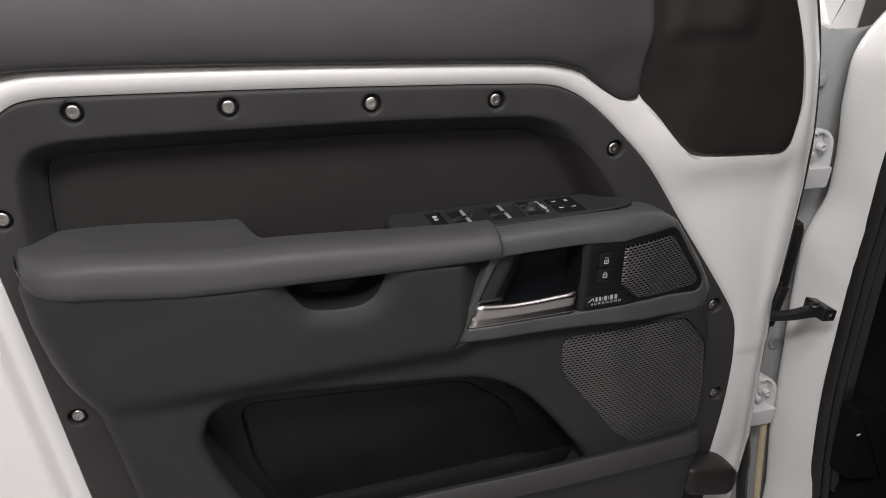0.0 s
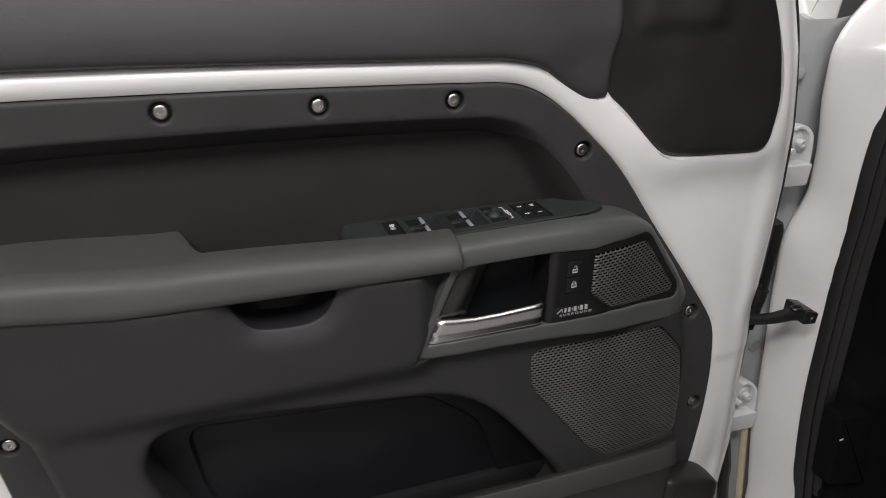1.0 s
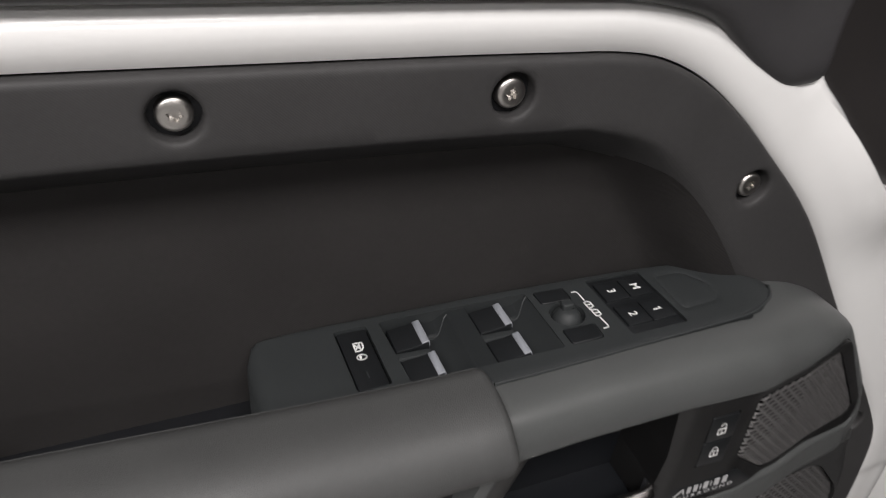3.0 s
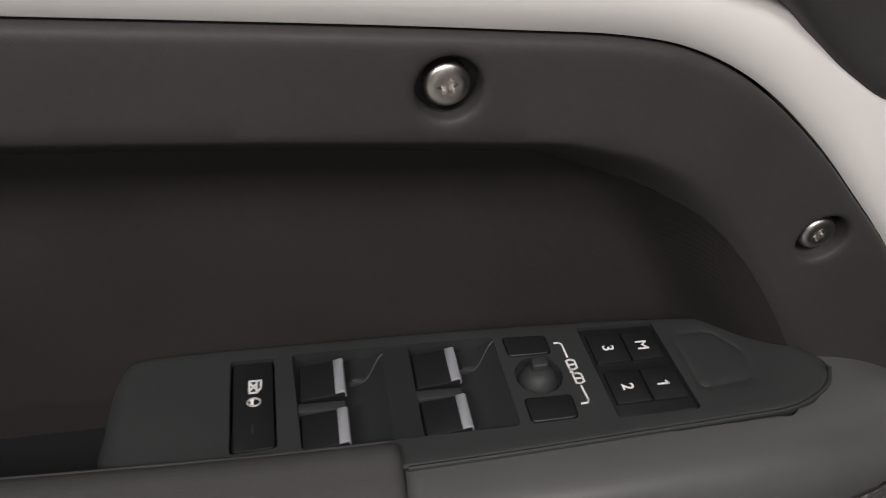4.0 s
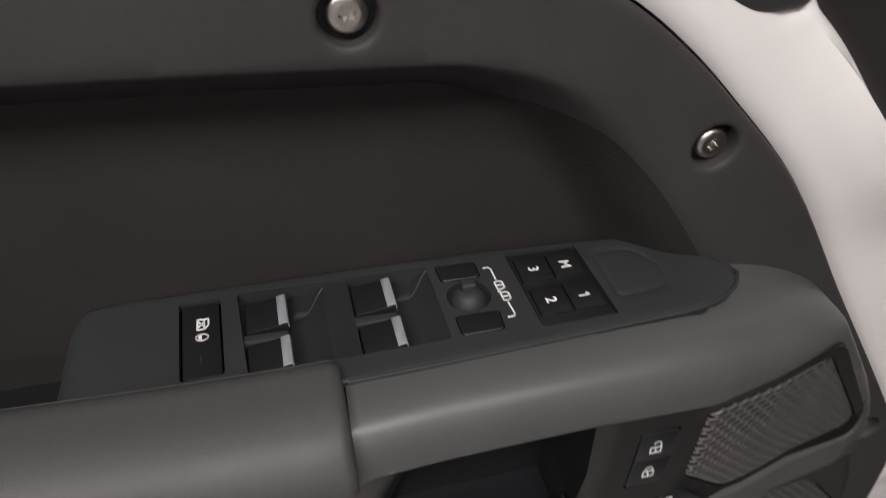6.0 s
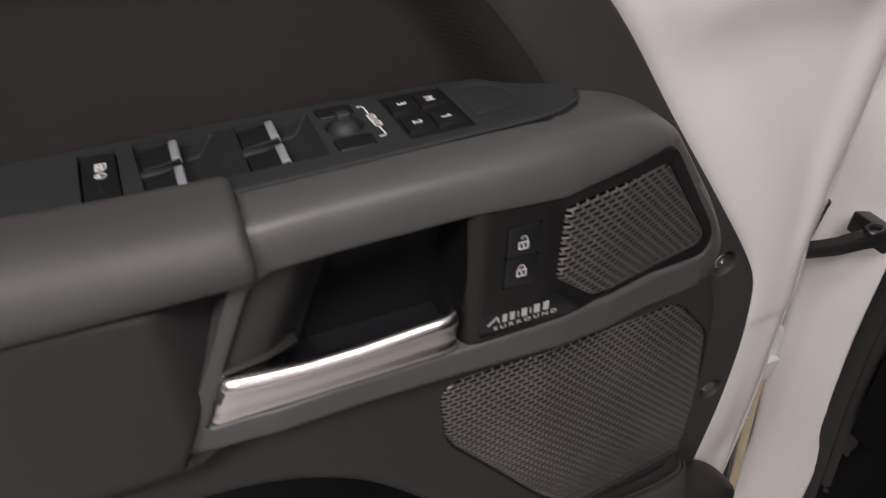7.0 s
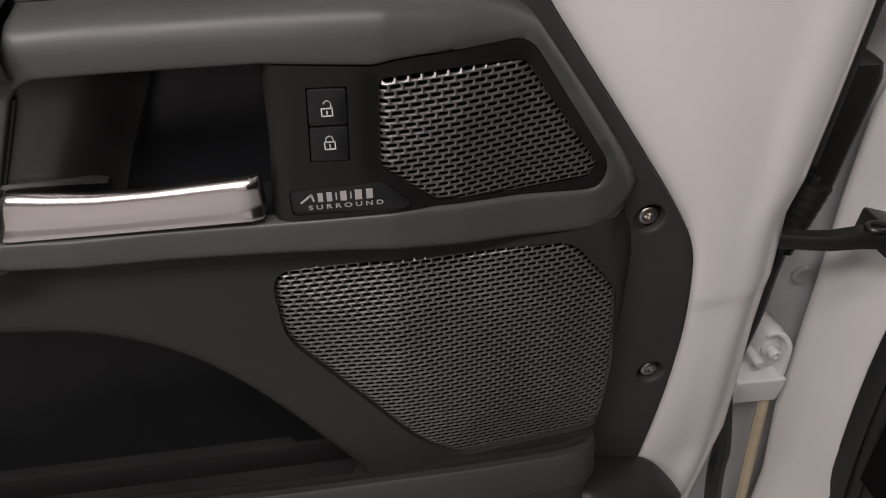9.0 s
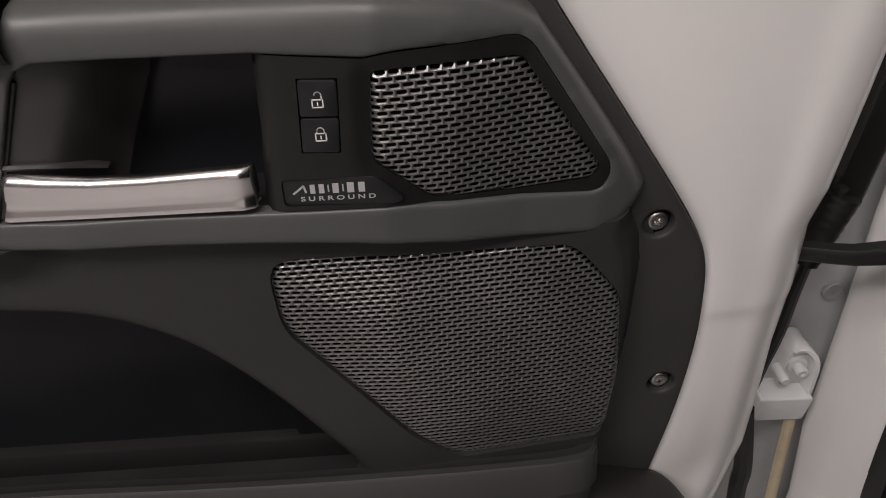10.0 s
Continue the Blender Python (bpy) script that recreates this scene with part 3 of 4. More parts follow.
BEZEL_UP = [(0.2900, 1.0708), (0.33, 1.0708), (0.40, 1.0705), (0.45, 1.0695), (0.485, 1.0655), (0.515, 1.059), (0.543, 1.045), (0.556, 1.030), (0.60, 0.968), (0.629, 0.926)]
BEZEL_LOW = [(0.626, 0.919), (0.612, 0.9085), (0.592, 0.9035), (0.55, 0.9085), (0.515, 0.914), (0.45, 0.924), (0.393, 0.929), (0.30, 0.933), (0.238, 0.9358), (0.2275, 0.9400)]
BEZEL_UP, BEZEL_LOW = smooth(BEZEL_UP, 4, closed=False), smooth(BEZEL_LOW, 4, closed=False)
BEZEL = BEZEL_UP + BEZEL_LOW + [(0.2575, 0.997), (0.2765, 1.042), (0.2875, 1.060)]
CUP = [(0.249, 0.954), (0.2605, 0.983), (0.283, 1.034), (0.2875, 1.040), (0.296, 1.0435), (0.399, 1.043)]
CORNERS = rounded([(0.453, 1.038), (0.466, 1.040), (0.538, 1.0405), (0.5985, 0.949), (0.592, 0.934), (0.52, 0.943), (0.471, 0.949), (0.393, 0.951), (0.393, 1.0)], 0.012, 5)[6:42]
PANEL_R = [(0.453, 1.038)] + CORNERS + [(0.393, 0.951)]
OPENING = CUP + PANEL_R


def bezel_depth(p):
    y = bez(p[:, 0])
    d = dist(p, BEZEL_UP, closed=False)
    r = 0.026 - 0.006 * ss(0.44, 0.56, p[:, 0])
    t = np.clip(1 - d / r, 0, 1)
    y = y + (r + 0.001) * (1 - np.clip(1 - t ** 2.7, 0, 1) ** (1 / 2.7))
    y = y + fall(dist(p, BEZEL_LOW, closed=False), 0.006, 0.004)
    return y + fall(dist(p, OPENING), 0.003, 0.002)


part("handle_bezel", sheet(BEZEL, bezel_depth, 0.0042, holes=[OPENING], back=lambda x, z: 0.003 + 0.05 * float(ss(0.455, 0.50, x)) + 0.03 * float(ss(1.05, 1.02, z)), hole_back=[lambda x, z: 0.008 + 0.05 * float(ss(0.405, 0.40, x)) * float(ss(1.0, 1.03, z))], bands=[(BEZEL_UP, False, rounding(0.026, 8)), (BEZEL_LOW, False, rounding(0.006, 3)), (OPENING, True, [0.0006, 0.0015, 0.003])]), SATIN, door, "satin dark grey surround of the inner handle")


def cup_left(z):
    return np.interp(z, [0.954, 0.983, 1.04], [0.249, 0.2605, 0.2865])


def cup_depth(p):
    w = p[:, 0] - cup_left(p[:, 1])
    return 0.702 + 0.014 * ss(-0.005, 0.055, w) + 0.030 * ss(0.022, 0.066, w)


shelf = bmesh.new()
loft([[(x, y, z) for x in (0.245, 0.265, 0.28, 0.32, 0.36, 0.402)] for y, z in ((0.70, 0.948), (0.72, 0.950), (0.735, 0.951), (0.743, 0.9515), (0.752, 0.9515))], bm=shelf)
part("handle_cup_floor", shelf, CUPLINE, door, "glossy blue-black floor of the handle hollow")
CUP_FOLD = [(float(cup_left(z)) + 0.058, z) for z in (0.940, 0.954, 0.983, 1.010, 1.055)]
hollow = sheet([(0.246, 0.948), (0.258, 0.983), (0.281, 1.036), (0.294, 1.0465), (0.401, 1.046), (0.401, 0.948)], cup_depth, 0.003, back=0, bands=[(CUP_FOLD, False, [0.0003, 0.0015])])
# Past the fold the colour goes dark for the shade in the hollow.
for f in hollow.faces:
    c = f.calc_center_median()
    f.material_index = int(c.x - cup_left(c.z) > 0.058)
part("handle_cup", hollow, (CHEEK, CUPLINE), door, "hollow behind the inner handle, its depth coloured for shade")
# Black strip drawn in place of the dark gap beside the hollow.
gap = sorted([q for q in dense(OPENING, 0.004) if q[0] < cup_left(q[1]) + 0.016 and 0.957 < q[1] < 1.036], key=lambda q: q[1])
depths = bezel_depth(np.array(gap))
part("cup_seal", tube([(x + 0.0012, float(d) + 0.0022, z) for (x, z), d in zip(gap, depths)], 0.0013, 8), RUBBER, door, "thin black strip standing for the gap beside the handle hollow")
lip = []
for k in range(15):
    u = k / 14
    x = 0.2585 + 0.046 * u
    y = float(cup_depth(np.array([(x, 0.985)]))[0])
    z = 0.9862 - 0.62 * (y - 0.704)
    r = 0.0016 * math.sqrt(max(0.05, 1 - u ** 6))
    lip.append([(x + 0.0, y + 0.004, z + r), (x, y - 0.0022, z + r), (x, y - 0.0032, z), (x, y - 0.0022, z - r), (x, y + 0.004, z - r)])
part("cheek_lip", loft(lip), CHEEK, door, "thin black lip over the handle end")


def handle_rows():
    prof = smooth([(0.0050, 0.960), (0.0050, 0.977), (0.0044, 0.9808), (0.0028, 0.9827), (0.0006, 0.9830), (-0.0022, 0.9816), (-0.0040, 0.9782), (-0.0022, 0.972), (-0.0002, 0.964), (-0.0012, 0.957), (0.001, 0.9548), (0.012, 0.954)], 3, closed=False)
    rows = []
    for x in (0.0, 0.0005, 0.0014, 0.0058, 0.0068, 0.0085, 0.012, 0.025, 0.05, 0.08, 0.11, 0.125, 0.1315, 0.1330, 0.1372, 0.1384, 0.1390):
        cut = float(np.interp(x, [0.0, 0.0005, 0.0014, 0.0058, 0.0085, 0.1315, 0.1372, 0.1384, 0.139], [0.0085, 0.0066, 0.0054, 0.0006, 0, 0, 0.0016, 0.003, 0.007]))
        row = []
        lift = 0.0016 * (1 - ss(0.0, 0.03, x)) + 0.003 * ss(0.05, 0.138, x) - 0.0035 * ss(0.0, 0.07, x)
        for y, z in prof:
            up = (z - 0.954) / 0.0295
            slant = 0.0125 * up * (1 - x / 0.139)
            row.append((0.2465 + slant + x * 1.029, 0.6985 + y + cut, z + lift * up - cut * 0.4 * (up - 0.5)))
        rows.append(row)
    return rows


part("door_handle", loft(handle_rows()), CHROME, door, "satin chrome inner door pull handle")

# dark panel with lock buttons, badge and the upper speaker
PANEL_LOOP = [(0.392, 0.9515), (0.3975, 1.00), (0.3985, 1.0425), (0.400, 1.0425), (0.453, 1.0373)] + [(0.52 + (x - 0.52) * 0.991, 0.99 + (z - 0.99) * 0.988) for x, z in CORNERS]
GRILLE_UP = rounded([(0.4555, 1.030), (0.498, 1.030), (0.5365, 1.028), (0.590, 0.951), (0.585, 0.943), (0.535, 0.944), (0.486, 0.950), (0.4535, 0.979)], 0.005, 3)


def panel_depth(p):
    x, z = p[:, 0], p[:, 1]
    y = bez(x) + 0.0012 + fall(x - 0.392 + 0.06 * (0.95 - z), 0.012, 0.010)
    dg = dist(p, GRILLE_UP)
    return y + 0.0025 * np.exp(-(dg / 0.006) ** 2)


BADGE = rounded([(0.4035, 0.9715), (0.455, 0.9705), (0.4705, 0.9555), (0.466, 0.9525), (0.4035, 0.9545)], 0.003, 3)
LOCK_U = rounded([(0.4195, 1.0285), (0.439, 1.0275), (0.4385, 1.0078), (0.4187, 1.0083)], 0.0018, 3)
LOCK_L = rounded([(0.4186, 1.0073), (0.4384, 1.0068), (0.4372, 0.9868), (0.4175, 0.9878)], 0.0018, 3)
part("switch_fascia", sheet(PANEL_LOOP, panel_depth, 0.004, holes=[GRILLE_UP, [(0.4190, 1.0292), (0.4396, 1.0282), (0.4378, 0.9862), (0.4169, 0.9872)], BADGE], back=0.05, hole_back=[0.005, 0.004, 0.002]), PANEL, door,
     "black satin fascia with lock buttons and speaker")


def strokes(bm, lines, y, w, axes="xz", lift=0.0003):
    """Flat printed lines, w wide."""
    for line in lines:
        for a, b in zip(line, line[1:]):
            a, b = Vector(a), Vector(b)
            t = (b - a).normalized()
            n = Vector((-t.y, t.x)) * w / 2
            e = t * w * 0.3
            q = (a - e + n, b + e + n, b + e - n, a - e - n)
            if axes == "xz":
                lo = [bm.verts.new((p.x, y, p.y)) for p in q]
                hi = [bm.verts.new((p.x, y - lift, p.y)) for p in q]
            else:
                lo = [bm.verts.new((p.x, p.y, y)) for p in q]
                hi = [bm.verts.new((p.x, p.y, y + lift)) for p in q]
            bm.faces.new(hi)
            for i in range(4):
                bm.faces.new((lo[i], lo[(i + 1) % 4], hi[(i + 1) % 4], hi[i]))
    return bm


def arc(cx, cy, rx, ry, a0, a1, n=10):
    return [(cx + rx * math.cos(radians(a0 + (a1 - a0) * k / n)), cy + ry * math.sin(radians(a0 + (a1 - a0) * k / n))) for k in range(n + 1)]


def padlock(cx, cz, opened):
    w, h = 0.0027, 0.0021
    body = [(cx - w, cz - h), (cx + w, cz - h), (cx + w, cz + h), (cx - w, cz + h), (cx - w, cz - h)]
    key = [(cx, cz + 0.0007), (cx, cz - 0.0010)]
    if opened:
        bow = [(cx + w - 0.0005, cz + h)] + [(cx + w - 0.0005, cz + h + 0.0022)] + arc(cx + 0.0004, cz + h + 0.0022, 0.0018, 0.0019, 0, 165)
    else:
        bow = [(cx + 0.0019, cz + h), (cx + 0.0019, cz + h + 0.0013)] + arc(cx, cz + h + 0.0013, 0.0019, 0.0020, 0, 180) + [(cx - 0.0019, cz + h)]
    return [body, key, bow]


for loop, opened, cx, cz, lab in ((LOCK_U, True, 0.4285, 1.0155, "black unlock button with an open padlock"), (LOCK_L, False, 0.4282, 0.9965, "black lock button with a closed padlock")):
    ob = part("lock_button", block(loop, 0.706, 0.7008, 0.0006, axes="xz"), GLOSS, door, lab)
    part("padlock_symbol", strokes(bmesh.new(), padlock(cx, cz, opened), 0.7009, 0.00062), PRINT, ob, "white printed padlock")

badge = part("speaker_badge", block(BADGE, 0.706, 0.7022, 0.0004, axes="xz"), GLOSS, door, "black speaker badge with silver lettering")


def letters(body, size, m, bold=0.0):
    """A mesh of a word in the built-in font, placed by m."""
    cu = bpy.data.curves.new("word", "FONT")
    cu.body, cu.size, cu.align_x, cu.align_y, cu.offset, cu.extrude = body, size, "CENTER", "CENTER", bold, 0.01 * size
    tmp = bpy.data.objects.new("word", cu)
    scene.collection.objects.link(tmp)
    bpy.context.view_layer.update()
    me = bpy.data.meshes.new_from_object(tmp.evaluated_get(bpy.context.evaluated_depsgraph_get()))
    bm = bmesh.new()
    bm.from_mesh(me)
    bpy.data.objects.remove(tmp)
    bpy.data.curves.remove(cu)
    bpy.data.meshes.remove(me)
    bm.transform(m)
    return bm


ON_DOOR = Matrix(((1, 0, 0, 0), (0, 0, -1, 0), (0, 1, 0, 0), (0, 0, 0, 1)))
bars = bmesh.new()
strokes(bars, [[(0.4092, 0.9618), (0.4150, 0.9665)], [(0.4152, 0.9660), (0.4160, 0.9625)]], 0.7022, 0.0011)
for x0, x1 in ((0.4182, 0.4214), (0.4230, 0.4264), (0.4280, 0.4289), (0.4304, 0.4344), (0.4360, 0.4369), (0.4384, 0.4428), (0.4446, 0.4488)):
    strokes(bars, [[((x0 + x1) / 2, 0.9624), ((x0 + x1) / 2, 0.9664)]], 0.7022, (x1 - x0) * 0.86)
part("brand_mark", bars, LETTER, badge, "row of plain silver bars")
word = letters("S U R R O U N D", 0.0044, Matrix.Translation((0.4335, 0.7019, 0.9582)) @ ON_DOOR @ Matrix.Diagonal((1.28, 0.92, 1, 1)), 0.00008)
part("badge_word", word, LETTER, badge, "small silver word")


def perforated(loop, depth, px=0.0071, pz=0.0037, sw=0.0058, sh=0.00225, thick=0.0007):
    """A plate of staggered slots, cut to a convex loop."""
    bm = bmesh.new()
    a = np.asarray(loop)
    lo, hi = a.min(0), a.max(0)
    hole = []
    r = sh / 2
    for k in range(5):
        t = -math.pi / 2 + math.pi * k / 4
        hole.append((sw / 2 - r + r * math.cos(t), r * math.sin(t)))
    for k in range(5):
        t = math.pi / 2 + math.pi * k / 4
        hole.append((-sw / 2 + r + r * math.cos(t), r * math.sin(t)))
    rim = []
    for x, z in hole:
        rim.append((px / 2 if x > sw / 2 - r + 1e-6 else (-px / 2 if x < -sw / 2 + r - 1e-6 else x), pz / 2 * (1 if z > 1e-6 else -1)))
    rim = [(px / 2, -pz / 2) if k == 1 else p for k, p in enumerate(rim)]
    rim[0] = (sw / 2 - r, -pz / 2); rim[1] = (px / 2, -pz / 2); rim[2] = (px / 2, 0); rim[3] = (px / 2, pz / 2); rim[4] = (sw / 2 - r, pz / 2)
    rim[5] = (-sw / 2 + r, pz / 2); rim[6] = (-px / 2, pz / 2); rim[7] = (-px / 2, 0); rim[8] = (-px / 2, -pz / 2); rim[9] = (-sw / 2 + r, -pz / 2)
    vs, fs = [], []
    row = 0
    z = lo[1] - pz
    while z < hi[1] + pz:
        x = lo[0] - px + (px / 2 if row % 2 else 0)
        while x < hi[0] + px:
            c = np.array((x, z))
            if inside([c], loop)[0] or dist([c], loop)[0] < px:
                s = len(vs)
                vs += [(x + u, -0.00045, z + v) for u, v in rim] + [(x + u, 0.0, z + v) for u, v in hole] + [(x + u * 0.99, thick, z + v * 0.98) for u, v in hole]
                for k in range(10):
                    j = (k + 1) % 10
                    fs.append((s + k, s + j, s + 10 + j, s + 10 + k))
                    fs.append((s + 10 + k, s + 10 + j, s + 20 + j, s + 20 + k))
            x += px
        z += pz
        row += 1
    me = bpy.data.meshes.new("tmp")
    me.from_pydata(vs, [], fs)
    bm.from_mesh(me)
    bpy.data.meshes.remove(me)
    c = a.mean(0)
    for i in range(len(loop)):
        p, q = Vector(loop[i]), Vector(loop[(i + 1) % len(loop)])
        if (q - p).length < 1e-5:
            continue
        t = (q - p).normalized()
        n = Vector((t.y, -t.x))
        if n.dot(Vector(c) - p) > 0:
            n = -n
        bmesh.ops.bisect_plane(bm, geom=bm.verts[:] + bm.edges[:] + bm.faces[:], plane_co=(p.x, 0, p.y), plane_no=(n.x, 0, n.y), clear_outer=True)
    co = np.array([(v.co.x, v.co.z) for v in bm.verts])
    d = depth(co)
    for v, y in zip(bm.verts, d):
        v.co.y += y
    return bm


def rim_line(loop, depth, r, back):
    p = np.asarray(loop)
    y = depth(p) + back
    pts = [(a[0], yy, a[1]) for a, yy in zip(p, y)]
    return tube(pts + pts[:1], r, 6)


for name, loop, dep, lab in (("speaker_grille", GRILLE_UP, lambda p: bez(p[:, 0]) + 0.0036 + fall(dist(p, GRILLE_UP), 0.006, 0.0028) - 0.0022 * ss(0.0, 0.03, dist(p, GRILLE_UP)), "small dark perforated metal tweeter grille"),
                             ("speaker_grille", GRILLE_LOW, lambda p: low_face(p) + 0.0022 + fall(dist(p, GRILLE_LOW), 0.006, 0.0028) - 0.003 * ss(0.0, 0.05, dist(p, GRILLE_LOW)), "large dark perforated metal speaker grille")):
    ob = part(name, perforated(loop, dep), GRILLE, door, lab, sharp=50)
    part("grille_rim", rim_line(dense(loop, 0.004), dep, 0.0007, 0.0002), GRILLE, ob)
    part("grille_backing", sheet(loop, lambda p, dep=dep: dep(p) + 0.006, 0.02, back=0), FELT, ob)

# switch panel on top of the armrest
TOP = 1.072
POD_LOOP = smooth([(0.174, 0.742), (0.1735, 0.77), (0.177, 0.790), (0.190, 0.7985), (0.265, 0.7985), (0.338, 0.797), (0.414, 0.793), (0.447, 0.788), (0.468, 0.774), (0.487, 0.755), (0.478, 0.742), (0.458, 0.7335),
                   (0.396, 0.7305), (0.30, 0.7275), (0.24, 0.7285), (0.19, 0.7295)], 4)
WELLS = rounded([(0.2488, 0.7922), (0.3388, 0.7905), (0.3396, 0.7405), (0.2516, 0.7412)], 0.0022, 3)
WL = rounded([(0.2228, 0.7915), (0.2414, 0.7912), (0.2424, 0.7437), (0.2240, 0.7430)], 0.002, 3)
MB1 = rounded([(0.3428, 0.7895), (0.3633, 0.7885), (0.3632, 0.7768), (0.3434, 0.7772)], 0.0024, 4)
MB2 = rounded([(0.3438, 0.7538), (0.3650, 0.7534), (0.3644, 0.7406), (0.3440, 0.7406)], 0.0024, 4)
MEM = rounded([(0.3790, 0.7908), (0.4158, 0.7898), (0.4176, 0.7382), (0.3808, 0.7380)], 0.002, 3)
KNOB = (0.3540, 0.7655)
BOWL = circle(*KNOB, 0.0105)
BLANK = rounded([(0.4225, 0.7810), (0.442, 0.7805), (0.4515, 0.766), (0.448, 0.7505), (0.4225, 0.7485)], 0.004, 3)


def pod_depth(p):
    d = dist(p, POD_LOOP)
    left = fall(np.maximum(0, p[:, 0] - 0.174), 0.012, 0.008)
    groove = 0.0005 * np.exp(-(dist(p, BLANK) / 0.0007) ** 2)
    return TOP - fall(d, 0.002, 0.0015) - left - groove


blank_pts = [q for k in (-0.0006, 0.0, 0.0006) for q in [(x + k, y + k) for x, y in dense(BLANK, 0.0015)]]
pod = part("switch_panel", sheet(POD_LOOP, pod_depth, 0.004, holes=[WELLS, WL, MB1, MB2, MEM, BOWL], back=0.03, hole_back=[0.012, 0.0035, 0.0025, 0.0025, 0.0025, 0.001], axes="xy", bands=[(POD_LOOP, True, [0.0004, 0.001, 0.002])], extra=blank_pts), POD, door,
           "dark grey switch panel on the armrest")


BAYS = (0.2515, 0.3008)


def well_height(p):
    """Two finger scoops with a bridge between them, each rising away from its switches."""
    x, y = p[:, 0], p[:, 1]
    z = np.full(len(p), -0.0088)
    for x0, end, top in ((BAYS[0], 0.2885, 0.0072), (BAYS[1], 0.3392, 0.0082)):
        here = (x > x0 + 0.016) & (x <= (0.3002 if top < 0.008 else 0.35))
        t = np.clip((x - x0 - 0.0195) / (end - x0 - 0.0195), 0, 1)
        ramp = top * t ** 2.2
        crest = 0.7788 + 0.0100 * ss(x0 + 0.027, end, x)
        ledge = 0.0020 * ss(-0.0018, 0.0018, y - crest) * ss(x0 + 0.0192, x0 + 0.0230, x)
        z = z + np.where(here, np.maximum(ramp, ledge), 0)
    return TOP + z


part("switch_well", sheet(WELLS, well_height, 0.0012, back=0, axes="xy", bands=[([(0.3002, 0.730), (0.3002, 0.800)], False, [0.00012, 0.0008])]), WELL, pod, "sunken switch bay with two finger scoops")
for x0, end in ((BAYS[0], 0.2885), (BAYS[1], 0.3392)):
    xs = np.linspace(x0 + 0.0215, end, 14)
    line = np.stack([xs, 0.7788 + 0.0100 * ss(x0 + 0.027, end, xs)], 1)
    part("well_crest", tube([(x, y, z - 0.0001) for (x, y), z in zip(line, well_height(line))], 0.0006, 8), POD, pod)

for x0 in BAYS:
    rib = bmesh.new()
    loft([[(x0 - 0.0008, y, TOP - 0.009 + h), (x0 + 0.010, y, TOP - 0.0093 + h), (x0 + 0.0185, y, TOP - 0.0098 + h), (x0 + 0.0192, y, TOP - 0.0090)] for y, h in ((0.7606, 0.0), (0.7608, 0.0064), (0.7614, 0.0074), (0.7635, 0.0078), (0.7654, 0.0074), (0.7660, 0.0064), (0.7662, 0.0))], bm=rib)
    part("switch_divider", rib, POD, pod)
    for y0, y1 in ((0.7418, 0.7598), (0.7672, 0.7866)):
        rows = []
        prof = [(0.0, -0.0085), (0.0, -0.0028), (0.0006, -0.0020), (0.004, -0.0015), (0.010, -0.0011), (0.0145, -0.0002), (0.0180, 0.0006), (0.0188, 0.0002), (0.0190, -0.0014), (0.0180, -0.0085)]
        for y, edge in ((y0, 0.0008), (y0 + 0.0003, 0.0002), (y0 + 0.0009, 0.0), (y1 - 0.0009, 0.0), (y1 - 0.0003, 0.0002), (y1, 0.0008)):
            rows.append([(x0 + px_, y, TOP + pz_ - edge) for px_, pz_ in prof])
        part("window_switch", loft(rows, caps=True), GLOSS, pod, "black window switch")
        bm = bmesh.new()
        loft([[(x0 + a, y, TOP + h - e) for a, h in ((0.0148, -0.0012), (0.0149, 0.0002), (0.0154, 0.0007), (0.0182, 0.0013), (0.0190, 0.0010), (0.0194, 0.0002), (0.0195, -0.0022), (0.0170, -0.0026))] for y, e in ((y0 + 0.0003, 0.0004), (y0 + 0.0007, 0.0), (y1 - 0.0007, 0.0), (y1 - 0.0003, 0.0004))], closed=True, caps=True, bm=bm)
        part("switch_bar", bm, SILVER, pod, "silver bar on a window switch")

lockout = part("window_lock_button", block(rounded([(0.2240, 0.7905), (0.2404, 0.7903), (0.2414, 0.7447), (0.2250, 0.7442)], 0.0018, 3), TOP - 0.006, TOP - 0.0010, 0.0006), GLOSS, pod, "black window lock button with white symbols")
sym = bmesh.new()
wz = TOP - 0.0010


front = [(x, y - 0.0004, TOP - 0.0004) for x, y in smooth([(0.2915, 0.7275), (0.33, 0.7282), (0.396, 0.7305), (0.43, 0.7317), (0.458, 0.7335), (0.478, 0.742), (0.486, 0.752)], 5, closed=False)]
part("panel_lip", tube(front, 0.0011, 8), POD, pod, "raised front lip of the switch panel")


def turned(cx, cy, pts):
    """Driver's right is -y and the driver's up is +x."""
    return [(cx + v, cy - u) for u, v in pts]


strokes(sym, [turned(0.2332, 0.7765, [(-0.0034, -0.0022), (0.0030, -0.0022), (0.0030, 0.0010), (0.0006, 0.0026), (-0.0034, 0.0026), (-0.0034, -0.0022)]),
              turned(0.2332, 0.7765, [(-0.0020, -0.0018), (0.0012, 0.0006)]), turned(0.2332, 0.7765, [(0.0016, -0.0018), (-0.0018, 0.0006)]), turned(0.2332, 0.7765, [(-0.0034, 0.0008), (0.0030, 0.0008)]),
              turned(0.2330, 0.7685, arc(0, 0, 0.0020, 0.0026, 0, 360, 16))], wz, 0.0008, "xy")
strokes(sym, [turned(0.2330, 0.7685, [(-0.0009, -0.0008), (0.0009, -0.0008)])], wz, 0.0014, "xy")
part("lock_symbols", sym, PRINT, pod, "white printed window and lock symbols")
